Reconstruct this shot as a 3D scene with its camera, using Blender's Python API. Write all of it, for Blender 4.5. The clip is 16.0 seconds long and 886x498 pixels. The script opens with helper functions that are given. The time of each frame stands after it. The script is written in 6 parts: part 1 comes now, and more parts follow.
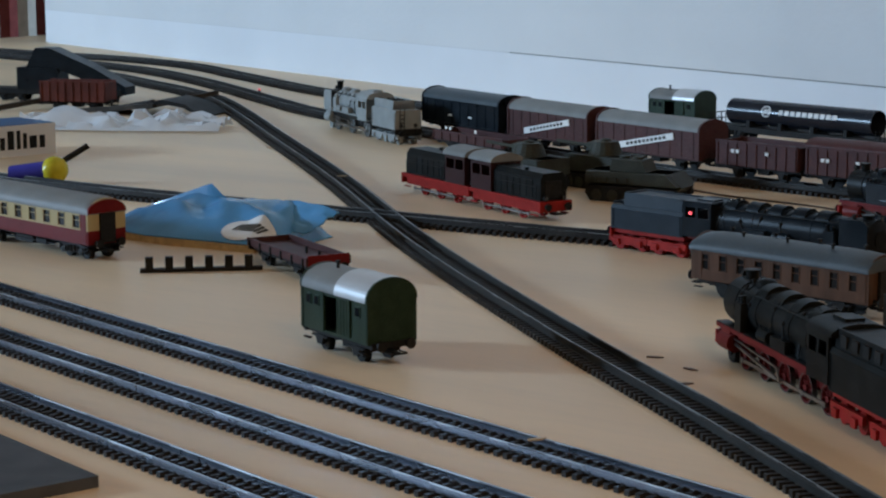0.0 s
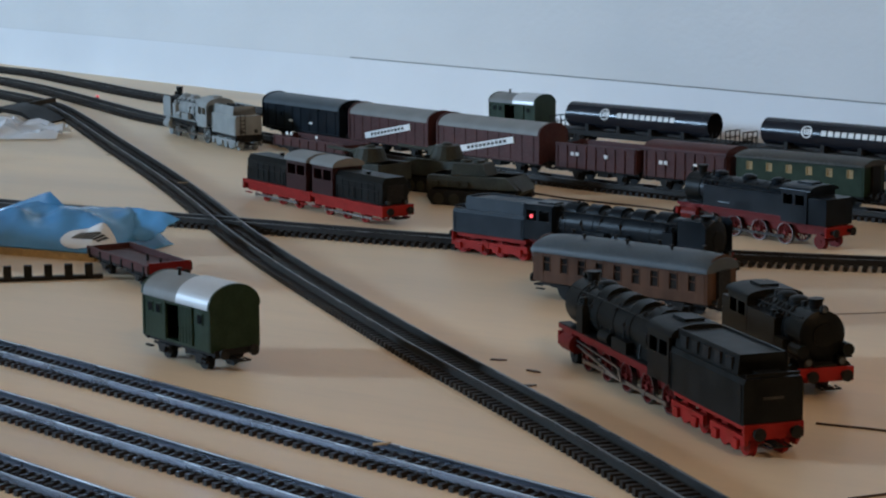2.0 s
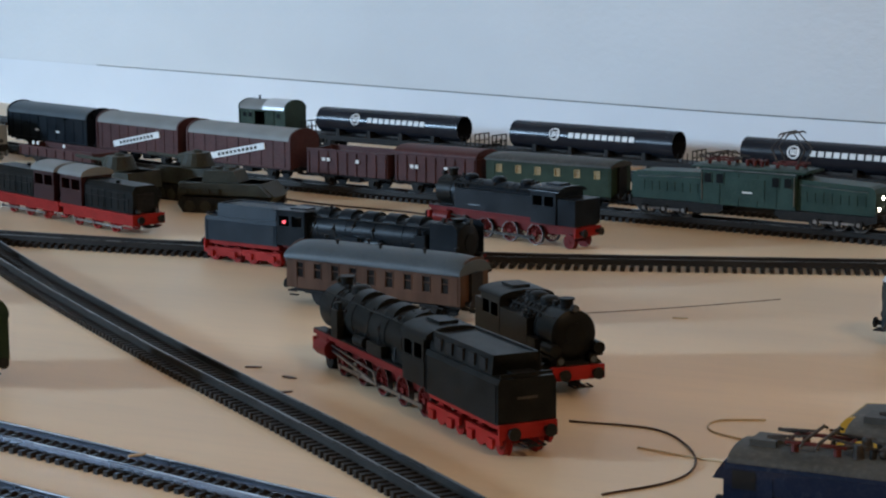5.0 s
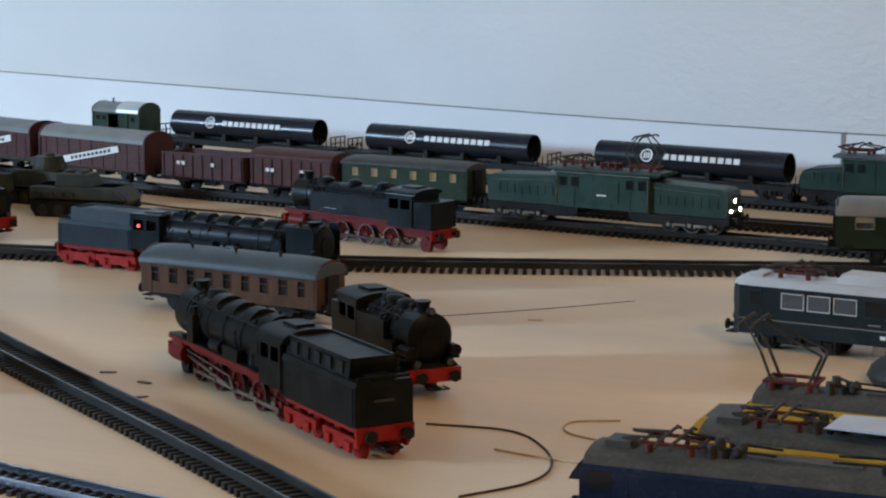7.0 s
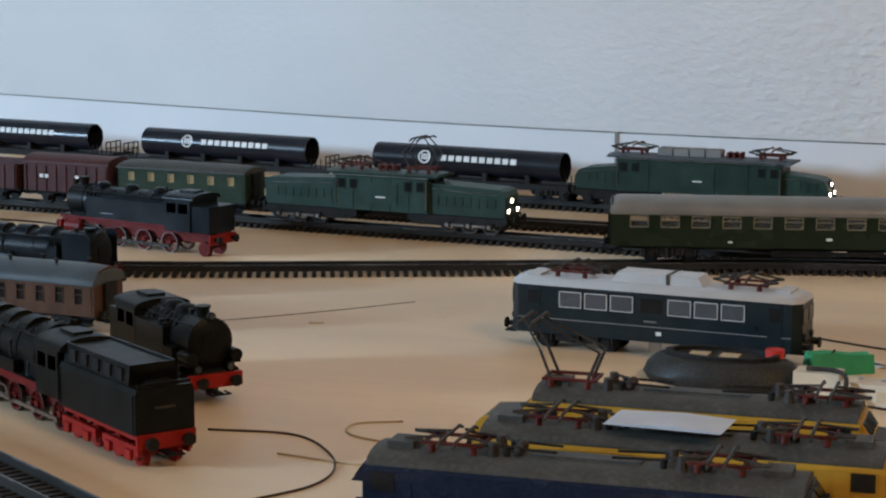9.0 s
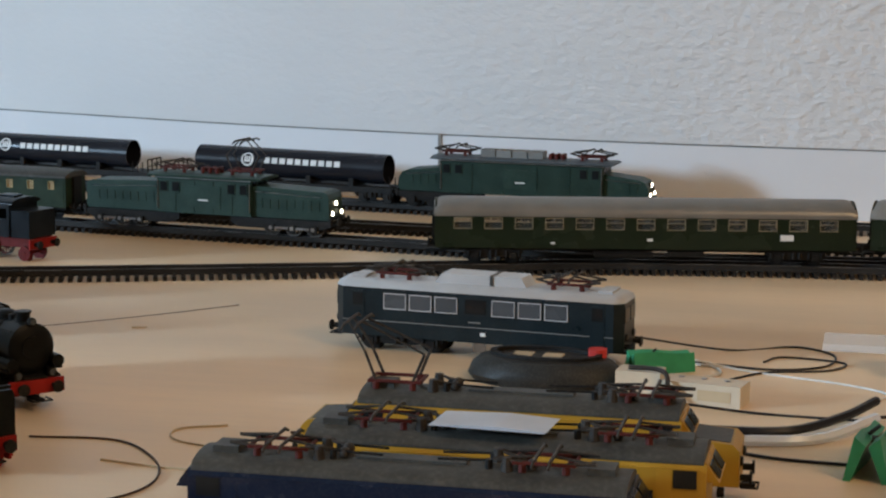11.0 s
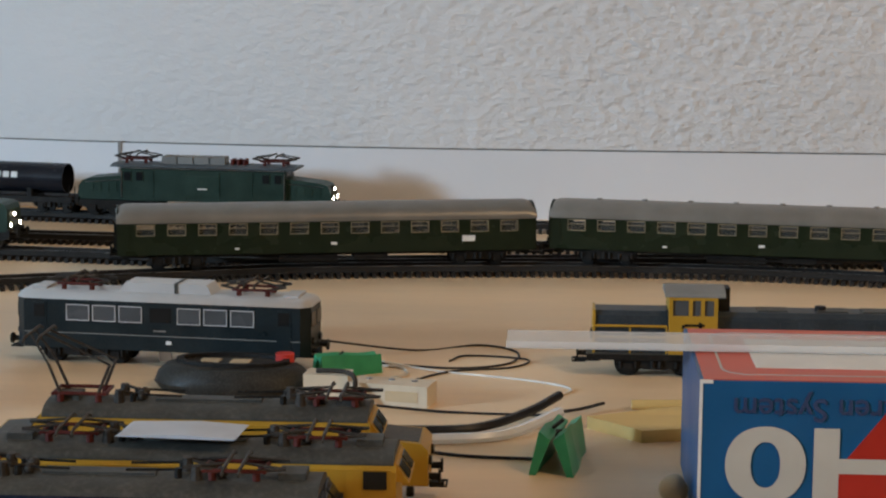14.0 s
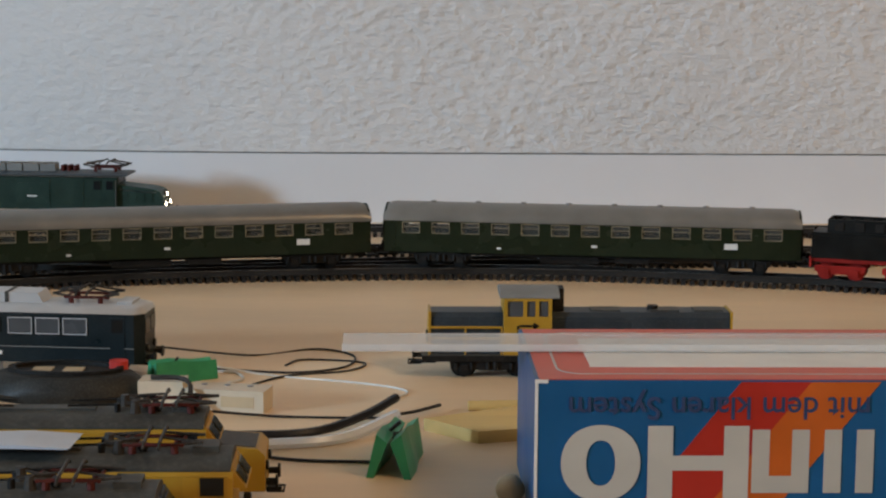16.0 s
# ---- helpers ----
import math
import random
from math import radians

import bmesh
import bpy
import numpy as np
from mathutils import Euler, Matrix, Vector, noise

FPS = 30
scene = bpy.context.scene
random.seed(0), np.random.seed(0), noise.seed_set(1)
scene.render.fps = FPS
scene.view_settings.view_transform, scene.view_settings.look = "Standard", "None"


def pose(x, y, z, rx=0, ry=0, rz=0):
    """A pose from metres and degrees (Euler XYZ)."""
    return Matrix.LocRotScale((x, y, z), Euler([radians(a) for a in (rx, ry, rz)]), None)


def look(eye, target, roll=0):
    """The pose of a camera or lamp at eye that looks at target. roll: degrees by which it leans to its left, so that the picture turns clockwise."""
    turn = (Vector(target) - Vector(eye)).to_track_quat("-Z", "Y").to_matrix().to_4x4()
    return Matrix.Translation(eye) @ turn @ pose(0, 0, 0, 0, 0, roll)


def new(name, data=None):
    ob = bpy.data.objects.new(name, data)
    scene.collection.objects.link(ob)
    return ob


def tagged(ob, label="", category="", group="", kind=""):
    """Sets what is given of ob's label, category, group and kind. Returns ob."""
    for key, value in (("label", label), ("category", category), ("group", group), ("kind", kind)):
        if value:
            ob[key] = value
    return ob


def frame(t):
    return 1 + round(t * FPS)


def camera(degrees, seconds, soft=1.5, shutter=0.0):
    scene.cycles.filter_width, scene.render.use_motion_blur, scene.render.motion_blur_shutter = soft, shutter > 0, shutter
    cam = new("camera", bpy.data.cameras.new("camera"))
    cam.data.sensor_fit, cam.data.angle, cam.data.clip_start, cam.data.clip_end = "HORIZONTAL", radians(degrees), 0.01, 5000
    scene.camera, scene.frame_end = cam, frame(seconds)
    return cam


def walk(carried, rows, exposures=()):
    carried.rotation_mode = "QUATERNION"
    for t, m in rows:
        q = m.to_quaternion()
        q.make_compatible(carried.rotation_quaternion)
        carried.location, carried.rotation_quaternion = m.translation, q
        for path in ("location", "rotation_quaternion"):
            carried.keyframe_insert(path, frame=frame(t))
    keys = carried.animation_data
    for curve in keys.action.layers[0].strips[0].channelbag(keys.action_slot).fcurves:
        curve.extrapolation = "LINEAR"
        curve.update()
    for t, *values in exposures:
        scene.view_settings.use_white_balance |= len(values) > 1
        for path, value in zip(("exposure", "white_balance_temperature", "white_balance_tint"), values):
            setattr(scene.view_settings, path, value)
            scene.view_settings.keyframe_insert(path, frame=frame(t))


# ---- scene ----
# The camera stands on a tripod and pans: seconds, yaw, pitch, lean
EYE = (0.0, 0.0, 0.235)
cam = camera(24.25, 16.0, soft=2.2)
PAN = [
    (0.0, 38.40, -9.39, -0.17),
    (0.5, 37.57, -9.33, -0.22),
    (1.0, 36.52, -9.29, -0.22),
    (1.5, 35.27, -9.27, -0.18),
    (2.0, 33.97, -9.27, -0.18),
    (2.5, 32.49, -9.26, -0.16),
    (3.0, 31.55, -9.29, -0.17),
    (3.5, 30.71, -9.30, -0.19),
    (4.0, 29.82, -9.23, -0.17),
    (4.5, 28.40, -9.18, -0.24),
    (7.0, 22.99, -9.06, 0.18),
    (7.5, 21.88, -9.05, 0.20),
    (8.0, 20.04, -9.02, 0.18),
    (10.5, 13.24, -8.92, 0.50),
    (11.0, 11.86, -8.88, 0.57),
    (11.5, 9.76, -8.81, 0.49),
    (12.0, 8.43, -8.78, 0.53),
    (12.5, 6.48, -8.74, 0.51),
    (13.0, 5.15, -8.71, 0.47),
    (13.5, 4.19, -8.70, 0.44),
    (14.0, 3.01, -8.68, 0.43),
    (14.5, 1.79, -8.65, 0.45),
    (15.0, 0.76, -8.62, 0.44),
    (15.5, -0.86, -8.58, 0.38),
    (16.0, -1.63, -8.56, 0.41),
]
walk(cam, [(t, pose(*EYE, 90 + pitch, 0, yaw) @ pose(0, 0, 0, 0, 0, roll)) for t, yaw, pitch, roll in PAN],
     [(0.0, -0.50, 6080, 10), (4.0, -0.25, 6080, 10), (8.0, -0.05, 6200, 10), (11.0, -0.04, 6500, 10), (16.0, -0.20, 6600, 10)])

# ---- light ----
world = bpy.data.worlds.new("sky")
scene.world = world
world.use_nodes = True
sky = world.node_tree.nodes.new("ShaderNodeTexSky")
sky.sky_type, sky.sun_disc, sky.sun_elevation, sky.sun_rotation = "NISHITA", False, radians(30), radians(235)
back = world.node_tree.nodes["Background"]
back.inputs["Strength"].default_value = 0.1
world.node_tree.links.new(sky.outputs[0], back.inputs[0])


def area_lamp(name, eye, target, w, h, watts, colour):
    data = bpy.data.lights.new(name, "AREA")
    data.shape, data.size, data.size_y, data.energy, data.color = "RECTANGLE", w, h, watts, colour
    ob = new(name, data)
    ob.matrix_world = look(eye, target)
    return ob


area_lamp("window_light", (-5.26, -1.85, 1.24), (-0.5, 1.4, 0.1), 0.46, 0.62, 300, (0.52, 0.75, 1.0))
# Warm fill added for the brown shadow tint; its ceiling position is assumed
area_lamp("warm_fill_light", (1.5, -0.5, 1.83), (1.5, -0.5, 0.0), 0.5, 0.5, 34, (1.0, 0.68, 0.38))


# ---- materials ----
def material(name, colour, rough=0.5, metal=0.0, var=0.18, scale=60.0, bump=0.1, fine=900.0, dust=0.0, stretch=(1, 1, 1), coat=0.0, depth=0.0004, spec=0.2):
    m = bpy.data.materials.new(name)
    m.use_nodes = True
    nt = m.node_tree
    N, L = nt.nodes, nt.links
    b = N["Principled BSDF"]
    tc, mp = N.new("ShaderNodeTexCoord"), N.new("ShaderNodeMapping")
    mp.inputs["Scale"].default_value = stretch
    L.new(tc.outputs["Object"], mp.inputs[0])
    n1, n2 = N.new("ShaderNodeTexNoise"), N.new("ShaderNodeTexNoise")
    n1.inputs["Scale"].default_value, n1.inputs["Detail"].default_value = scale, 5
    n2.inputs["Scale"].default_value, n2.inputs["Detail"].default_value = fine, 3
    for n in (n1, n2):
        L.new(mp.outputs[0], n.inputs["Vector"])
    ramp = N.new("ShaderNodeValToRGB")
    e = ramp.color_ramp.elements
    e[0].position, e[1].position = 0.3, 0.72
    e[0].color = (*[c * (1 - var) for c in colour], 1)
    e[1].color = (*[min(1, c * (1 + var) + 0.004) for c in colour], 1)
    L.new(n1.outputs["Fac"], ramp.inputs[0])
    mix = N.new("ShaderNodeMixRGB")
    mix.blend_type, mix.inputs[2].default_value = "MIX", (0.33, 0.30, 0.26, 1)
    mr = N.new("ShaderNodeMapRange")
    mr.inputs[1].default_value, mr.inputs[2].default_value, mr.inputs[4].default_value = 0.45, 0.75, dust
    L.new(n2.outputs["Fac"], mr.inputs[0])
    L.new(mr.outputs[0], mix.inputs[0])
    L.new(ramp.outputs[0], mix.inputs[1])
    info, hsv = N.new("ShaderNodeObjectInfo"), N.new("ShaderNodeHueSaturation")
    vr = N.new("ShaderNodeMapRange")
    vr.inputs[3].default_value, vr.inputs[4].default_value = 0.92, 1.08
    L.new(info.outputs["Random"], vr.inputs[0])
    L.new(vr.outputs[0], hsv.inputs["Value"])
    L.new(mix.outputs[0], hsv.inputs["Color"])
    L.new(hsv.outputs[0], b.inputs["Base Color"])
    rr = N.new("ShaderNodeMapRange")
    rr.inputs[3].default_value, rr.inputs[4].default_value = max(0.05, rough - 0.1), min(1, rough + 0.12)
    L.new(n1.outputs["Fac"], rr.inputs[0])
    L.new(rr.outputs[0], b.inputs["Roughness"])
    b.inputs["Metallic"].default_value = metal
    b.inputs["Specular IOR Level"].default_value = spec
    b.inputs["Coat Weight"].default_value = coat
    if bump:
        bp = N.new("ShaderNodeBump")
        bp.inputs["Strength"].default_value, bp.inputs["Distance"].default_value = bump, depth
        L.new(n2.outputs["Fac"], bp.inputs["Height"])
        L.new(bp.outputs[0], b.inputs["Normal"])
    return m


def glass(name, tint=(0.8, 0.85, 0.85), alpha=0.25, rough=0.05):
    m = bpy.data.materials.new(name)
    m.use_nodes = True
    b = m.node_tree.nodes["Principled BSDF"]
    b.inputs["Base Color"].default_value = (*tint, 1)
    b.inputs["Roughness"].default_value, b.inputs["Alpha"].default_value = rough, alpha
    return m


def glow(name, colour, strength):
    m = bpy.data.materials.new(name)
    m.use_nodes = True
    b = m.node_tree.nodes["Principled BSDF"]
    b.inputs["Base Color"].default_value = (*colour, 1)
    b.inputs["Emission Color"].default_value, b.inputs["Emission Strength"].default_value = (*colour, 1), strength
    return m


TABLE = material("birch_board", (0.75, 0.56, 0.36), 0.42, 0, 0.15, 3.2, 0.15, 70, 0.07, (0.35, 2.2, 1))
PLASTER = material("rough_plaster", (0.71, 0.70, 0.69), 0.85, 0, 0.04, 7, 0.85, 150, 0.0, (0.6, 1, 1.0), 0, 0.0045)
pn, pl_ = PLASTER.node_tree.nodes, PLASTER.node_tree.links
tcx, sepx, mrx = pn.new("ShaderNodeTexCoord"), pn.new("ShaderNodeSeparateXYZ"), pn.new("ShaderNodeMapRange")
pl_.new(tcx.outputs["Object"], sepx.inputs[0])
pl_.new(sepx.outputs["X"], mrx.inputs[0])
mrx.inputs[1].default_value, mrx.inputs[2].default_value, mrx.inputs[3].default_value, mrx.inputs[4].default_value = -0.60, 0.10, 0.10, 0.90
pl_.new(mrx.outputs[0], pn["Bump"].inputs["Strength"])
BOARD = material("painted_board", (0.74, 0.74, 0.75), 0.6, 0, 0.04, 5, 0.05, 300)
CEILING = material("ceiling_paint", (0.55, 0.51, 0.46), 0.8, 0, 0.05, 4)
ROOMWALL = material("room_paint", (0.36, 0.27, 0.18), 0.8, 0, 0.06, 4)
FLOOR = material("oak_floor", (0.28, 0.17, 0.09), 0.45, 0, 0.25, 4, 0.1, 60, 0, (0.2, 3, 1))
INSUL = material("brick_red_insulator", (0.085, 0.016, 0.012), 0.5, 0, 0.25, 90)
SEAMGREY = material("seam_shadow_gap", (0.33, 0.31, 0.29), 0.9)
SLEEPER = material("dark_sleeper_plastic", (0.014, 0.011, 0.009), 0.5, 0, 0.3, 60, 0.2, 700, 0.06, spec=0.2)
TYRE = material("worn_steel_tyre", (0.11, 0.105, 0.10), 0.4, 1.0, 0.25, 60)
RAIL = material("nickel_rail", (0.13, 0.14, 0.165), 0.27, 1.0, 0.35, 14, 0.0, 400)
# Lighter copies of the rail metal that paint the bright edge and glints
RAILTOP = material("light_edge_rail_head", (0.20, 0.20, 0.20), 0.35, 1.0, 0.3, 40, 0.0, 400)
BRIGHTTOP = material("glint_rail_head", (0.42, 0.45, 0.50), 0.22, 1.0, 0.35, 25, 0.0, 400)
ALUFRAME = material("pale_metal_frame", (0.30, 0.26, 0.17), 0.35, 0.3, 0.1, 60)
TENDERBLUE = material("slate_blue_paint", (0.013, 0.020, 0.028), 0.4, 0, 0.2, 70, 0.06, 900, 0.015, spec=0.14)
MAROON = material("dark_maroon_paint", (0.030, 0.008, 0.008), 0.4, 0, 0.2, 70, 0.05)
RUST = material("rusty_red_paint", (0.11, 0.022, 0.012), 0.6, 0, 0.35, 50, 0.15, 500, 0.05)
PALEPLASTIC = material("pale_terminal_plastic", (0.66, 0.56, 0.42), 0.4, 0, 0.08, 60)
RAILDARK = material("dark_rail", (0.030, 0.027, 0.024), 0.5, 0.2, 0.3, 30, 0.05, 400)
GREEN = material("bottle_green_paint", (0.014, 0.030, 0.014), 0.38, 0, 0.2, 90, 0.05, 900, 0.03)
COACHROOF = material("dull_silver_roof", (0.23, 0.22, 0.20), 0.36, 0.45, 0.12, 40, 0.03, 500, 0.03)
COACHGREEN = material("coach_green_paint", (0.009, 0.016, 0.007), 0.26, 0, 0.12, 40, 0.03, 900, 0.01)
CROCGREEN = material("loco_green_paint", (0.016, 0.040, 0.031), 0.4, 0, 0.18, 60, 0.05, 900, 0.05)
BROWN = material("freight_brown_paint", (0.060, 0.017, 0.015), 0.5, 0, 0.2, 60, 0.1, 700, 0.06)
DEEPRED = material("wine_red_paint", (0.13, 0.008, 0.009), 0.3, 0, 0.12, 60, 0.03, 700, 0.0, spec=0.12)
CREAM = material("cream_paint", (0.40, 0.31, 0.15), 0.4, 0, 0.08, 60, 0.03)
TEAK = material("teak_side", (0.066, 0.028, 0.012), 0.4, 0, 0.35, 90, 0.1, 500, 0.02, (1, 1, 0.15))
ROOFGREY = material("matt_grey_roof", (0.20, 0.20, 0.19), 0.5, 0, 0.12, 40, 0.08, 600, 0.06)
ROOFBLUE = material("slate_blue_roof", (0.062, 0.076, 0.086), 0.42, 0, 0.12, 40, 0.05, 600, 0.05)
ROOFSILVER = material("silver_roof", (0.52, 0.52, 0.52), 0.36, 0.25, 0.08, 40, 0.03, 500)
DUSTROOF = material("dusty_grey_roof", (0.050, 0.049, 0.043), 0.5, 0, 0.25, 60, 0.12, 500, 0.10)
BLACK = material("satin_black_paint", (0.0050, 0.0052, 0.0045), 0.4, 0, 0.35, 70, 0.08, 900, 0.012, spec=0.12)
SLATE = material("blue_black_paint", (0.0045, 0.0075, 0.011), 0.3, 0, 0.25, 70, 0.06, 900, 0.008, spec=0.14)
RED = material("signal_red_plastic", (0.28, 0.013, 0.009), 0.4, 0, 0.2, 90, 0.05, 900, 0.02, spec=0.15)
LOCORED = material("dusty_dark_red", (0.13, 0.011, 0.009), 0.45, 0, 0.25, 90, 0.08, 700, 0.03, spec=0.12)
SILVER = material("silver_paint", (0.55, 0.55, 0.56), 0.35, 0.1, 0.06, 60)
STEEL = material("bare_steel", (0.30, 0.29, 0.28), 0.3, 1.0, 0.25, 90, 0.05)
DARKSTEEL = material("dark_steel", (0.009, 0.008, 0.007), 0.55, 0.0, 0.3, 90, 0.1, 700, 0.04, spec=0.15)
WHITE = material("white_print", (0.72, 0.72, 0.70), 0.5, 0, 0.05, 60)
LOCOGREY = material("photo_grey_paint", (0.27, 0.28, 0.27), 0.5, 0, 0.14, 70, 0.06, 700, 0.05)
OLIVE = material("olive_drab_plastic", (0.030, 0.030, 0.019), 0.55, 0, 0.3, 70, 0.1, 800, 0.06)
NAVY = material("navy_blue_paint", (0.006, 0.013, 0.034), 0.25, 0, 0.15, 50, 0.03, 800, 0.03, coat=0.3)
EBLUE = material("steel_blue_paint", (0.010, 0.018, 0.022), 0.3, 0, 0.14, 60, 0.04, 800, 0.02)
YELLOW = material("rail_yellow_paint", (0.42, 0.24, 0.025), 0.36, 0, 0.10, 60, 0.04, 800, 0.03)
HOODGREY = material("hood_blue_grey", (0.025, 0.034, 0.042), 0.4, 0, 0.2, 60, 0.05, 800, 0.06)
DARKGLASS = material("dark_window", (0.012, 0.013, 0.014), 0.08, 0, 0.1, 40, 0)
GREYGLASS = material("frosted_window", (0.075, 0.08, 0.085), 0.25, 0, 0.08, 40, 0)
CLEAR = glass("clear_window", (0.25, 0.26, 0.24), 0.12)
# Pale tan gives seats, and the railcar's panes, a lit look by colour
SEATPANE = material("tan_seat_and_lit_pane", (0.36, 0.25, 0.13), 0.5, 0, 0.2, 90)
LAMP = glow("headlamp_glow", (1.0, 0.86, 0.66), 18.0)
REDLAMP = glow("red_lamp_glow", (1.0, 0.10, 0.12), 1.6)
PIPE = material("black_pipe_plastic", (0.012, 0.013, 0.018), 0.22, 0, 0.1, 40, 0.02)
BAGBLUE = material("blue_printed_film", (0.075, 0.25, 0.46), 0.2, 0, 0.25, 25, 0.35, 120, 0.02, spec=0.6)
BAGSAND = material("sand_granules", (0.42, 0.28, 0.12), 0.8, 0, 0.25, 200, 0.3)
FILM = glass("clear_film", (0.80, 0.82, 0.85), 0.68, 0.25)
DUSTARM = material("dusty_brown_metal", (0.035, 0.029, 0.024), 0.55, 0, 0.3, 90, 0.1, 700, 0.08)
STRIP = glass("clear_plastic_strip", (0.80, 0.80, 0.78), 0.42, 0.15)
CARDWHITE = material("white_card", (0.68, 0.67, 0.64), 0.6, 0, 0.06, 40)
BOXBLUE = material("printed_blue_card", (0.004, 0.080, 0.21), 0.35, 0, 0.10, 30, 0.03)
BOXRED = material("printed_red_card", (0.36, 0.022, 0.013), 0.35, 0, 0.10, 30, 0.03)
BOXORANGE = material("printed_orange_card", (0.43, 0.09, 0.012), 0.35, 0, 0.10, 30, 0.03)
BOXCORAL = material("printed_coral_card", (0.55, 0.09, 0.05), 0.35, 0, 0.10, 30, 0.03)
SLIPBLUE = material("bluish_white_paper", (0.46, 0.49, 0.54), 0.55, 0, 0.08, 40)
INKDARK = material("dark_print", (0.03, 0.05, 0.12), 0.45, 0, 0.1)
LETTER = material("cream_print", (0.42, 0.41, 0.37), 0.4, 0, 0.06, 40)
WIREBLACK = material("black_wire", (0.012, 0.012, 0.014), 0.4)
WIREWHITE = material("white_wire", (0.68, 0.66, 0.62), 0.4)
WIREBROWN = material("brown_wire", (0.05, 0.025, 0.015), 0.45)
CLIPGREEN = material("green_clip_plastic", (0.045, 0.33, 0.17), 0.35, 0, 0.12, 60)
WOODYELLOW = material("pale_yellow_wood", (0.62, 0.44, 0.17), 0.5, 0, 0.10, 30, 0.08, 300, 0, (0.3, 3, 3))
BEIGE = material("beige_connector", (0.52, 0.40, 0.25), 0.5, 0, 0.1, 60)
DEVICE = material("dark_grey_handset", (0.020, 0.019, 0.016), 0.5, 0, 0.2, 60, 0.1, 900, 0.08)
BUTTON = material("red_button", (0.55, 0.05, 0.04), 0.35)
SHADOWGREY = material("near_corner_grey", (0.075, 0.078, 0.085), 0.8, 0, 0.2, 60)
BALLYELLOW = material("yellow_handle_plastic", (0.66, 0.55, 0.03), 0.25)
HANDLEBLUE = material("blue_handle_plastic", (0.05, 0.045, 0.30), 0.3)
CURTAINRED = material("red_stripe_cloth", (0.20, 0.05, 0.045), 0.9, 0, 0.15, 60)
CURTAINPALE = material("pale_stripe_cloth", (0.50, 0.46, 0.40), 0.9, 0, 0.1, 60)


# ---- mesh helpers (vehicles are drawn in millimetres) ----
K = 0.001


def box(bm, x0, x1, y0, y1, z0, z1):
    v = [bm.verts.new((x * K, y * K, z * K)) for x in (x0, x1) for y in (y0, y1) for z in (z0, z1)]
    for f in ((0, 1, 3, 2), (4, 6, 7, 5), (0, 4, 5, 1), (2, 3, 7, 6), (0, 2, 6, 4), (1, 5, 7, 3)):
        bm.faces.new([v[i] for i in f])


def prism(bm, outline, a, b, axis="x"):
    """Extrudes an outline of two coordinates along an axis from a to b."""
    def at(p, q):
        c = {"x": (q, p[0], p[1]), "y": (p[0], q, p[1]), "z": (p[0], p[1], q)}[axis]
        return [k * K for k in c]
    lo, hi = [bm.verts.new(at(p, a)) for p in outline], [bm.verts.new(at(p, b)) for p in outline]
    n = len(outline)
    bm.faces.new(lo), bm.faces.new(hi[::-1])
    for i in range(n):
        bm.faces.new((lo[i], hi[i], hi[(i + 1) % n], lo[(i + 1) % n]))


def tube(bm, a, b, r, n=12, r2=None):
    """A round bar or cone from point a to point b."""
    a, b = Vector(a) * K, Vector(b) * K
    d = b - a
    m = Matrix.Translation((a + b) / 2) @ d.to_track_quat("Z", "Y").to_matrix().to_4x4()
    bmesh.ops.create_cone(bm, cap_ends=True, segments=n, radius1=r * K, radius2=(r if r2 is None else r2) * K, depth=d.length, matrix=m)


def ball(bm, c, r, squash=1.0):
    bmesh.ops.create_uvsphere(bm, u_segments=16, v_segments=10, radius=r * K, matrix=Matrix.Translation(Vector(c) * K) @ Matrix.Diagonal((1, 1, squash, 1)))


def arch(w, z, h, n=10, lip=0.0):
    """The outline of a curved roof, w wide, springing at z, h high."""
    pts = [(w / 2 * math.cos(math.pi * i / n), z + h * math.sin(math.pi * i / n)) for i in range(n + 1)]
    return pts + ([(-w / 2, z - lip), (w / 2, z - lip)] if lip else [])


def part(name, bm, mat, parent, label="", bevel=0.0, smooth=False):
    if bevel:
        bmesh.ops.bevel(bm, geom=[e for e in bm.edges if e.is_manifold and e.calc_face_angle(0) > 0.5], offset=bevel * K, segments=2, affect="EDGES", clamp_overlap=True)
    bmesh.ops.recalc_face_normals(bm, faces=bm.faces)
    me = bpy.data.meshes.new(name)
    bm.to_mesh(me)
    bm.free()
    me.materials.append(mat)
    if smooth:
        for p in me.polygons:
            p.use_smooth = True
        me.set_sharp_from_angle(angle=radians(38))
    ob = new(name, me)
    ob.parent = parent
    if label:
        ob["label"] = label
    return ob


def thing(name, label, category, group="", kind=""):
    return tagged(new(name), label, category, group, kind)


def put(ob, x, y, heading=0.0, z=0.0):
    ob.matrix_world = pose(x, y, z, 0, 0, heading)
    return ob


def bm_box(*dims):
    bm = bmesh.new()
    box(bm, *dims)
    return bm


# ---- the room ----
BEND = Vector((-0.371, 1.705))


def slab(name, x0, x1, y0, y1, z0, z1, mat, label, category, bevel=0.0):
    ob = part(name, bm_box(x0 / K, x1 / K, y0 / K, y1 / K, z0 / K, z1 / K), mat, None, "", bevel)
    return tagged(ob, label, category, kind="structure")


def strip_wall(name, pts, z0, z1, thick, mat, label, category):
    """An upright sheet along points of the plan, thick towards +y."""
    bm = bmesh.new()
    ring = [(p[0] / K, p[1] / K) for p in pts] + [(p[0] / K, (p[1] + thick) / K) for p in reversed(pts)]
    prism(bm, ring, z0 / K, z1 / K, "z")
    return tagged(part(name, bm, mat, None, smooth=True), label, category, kind="structure")


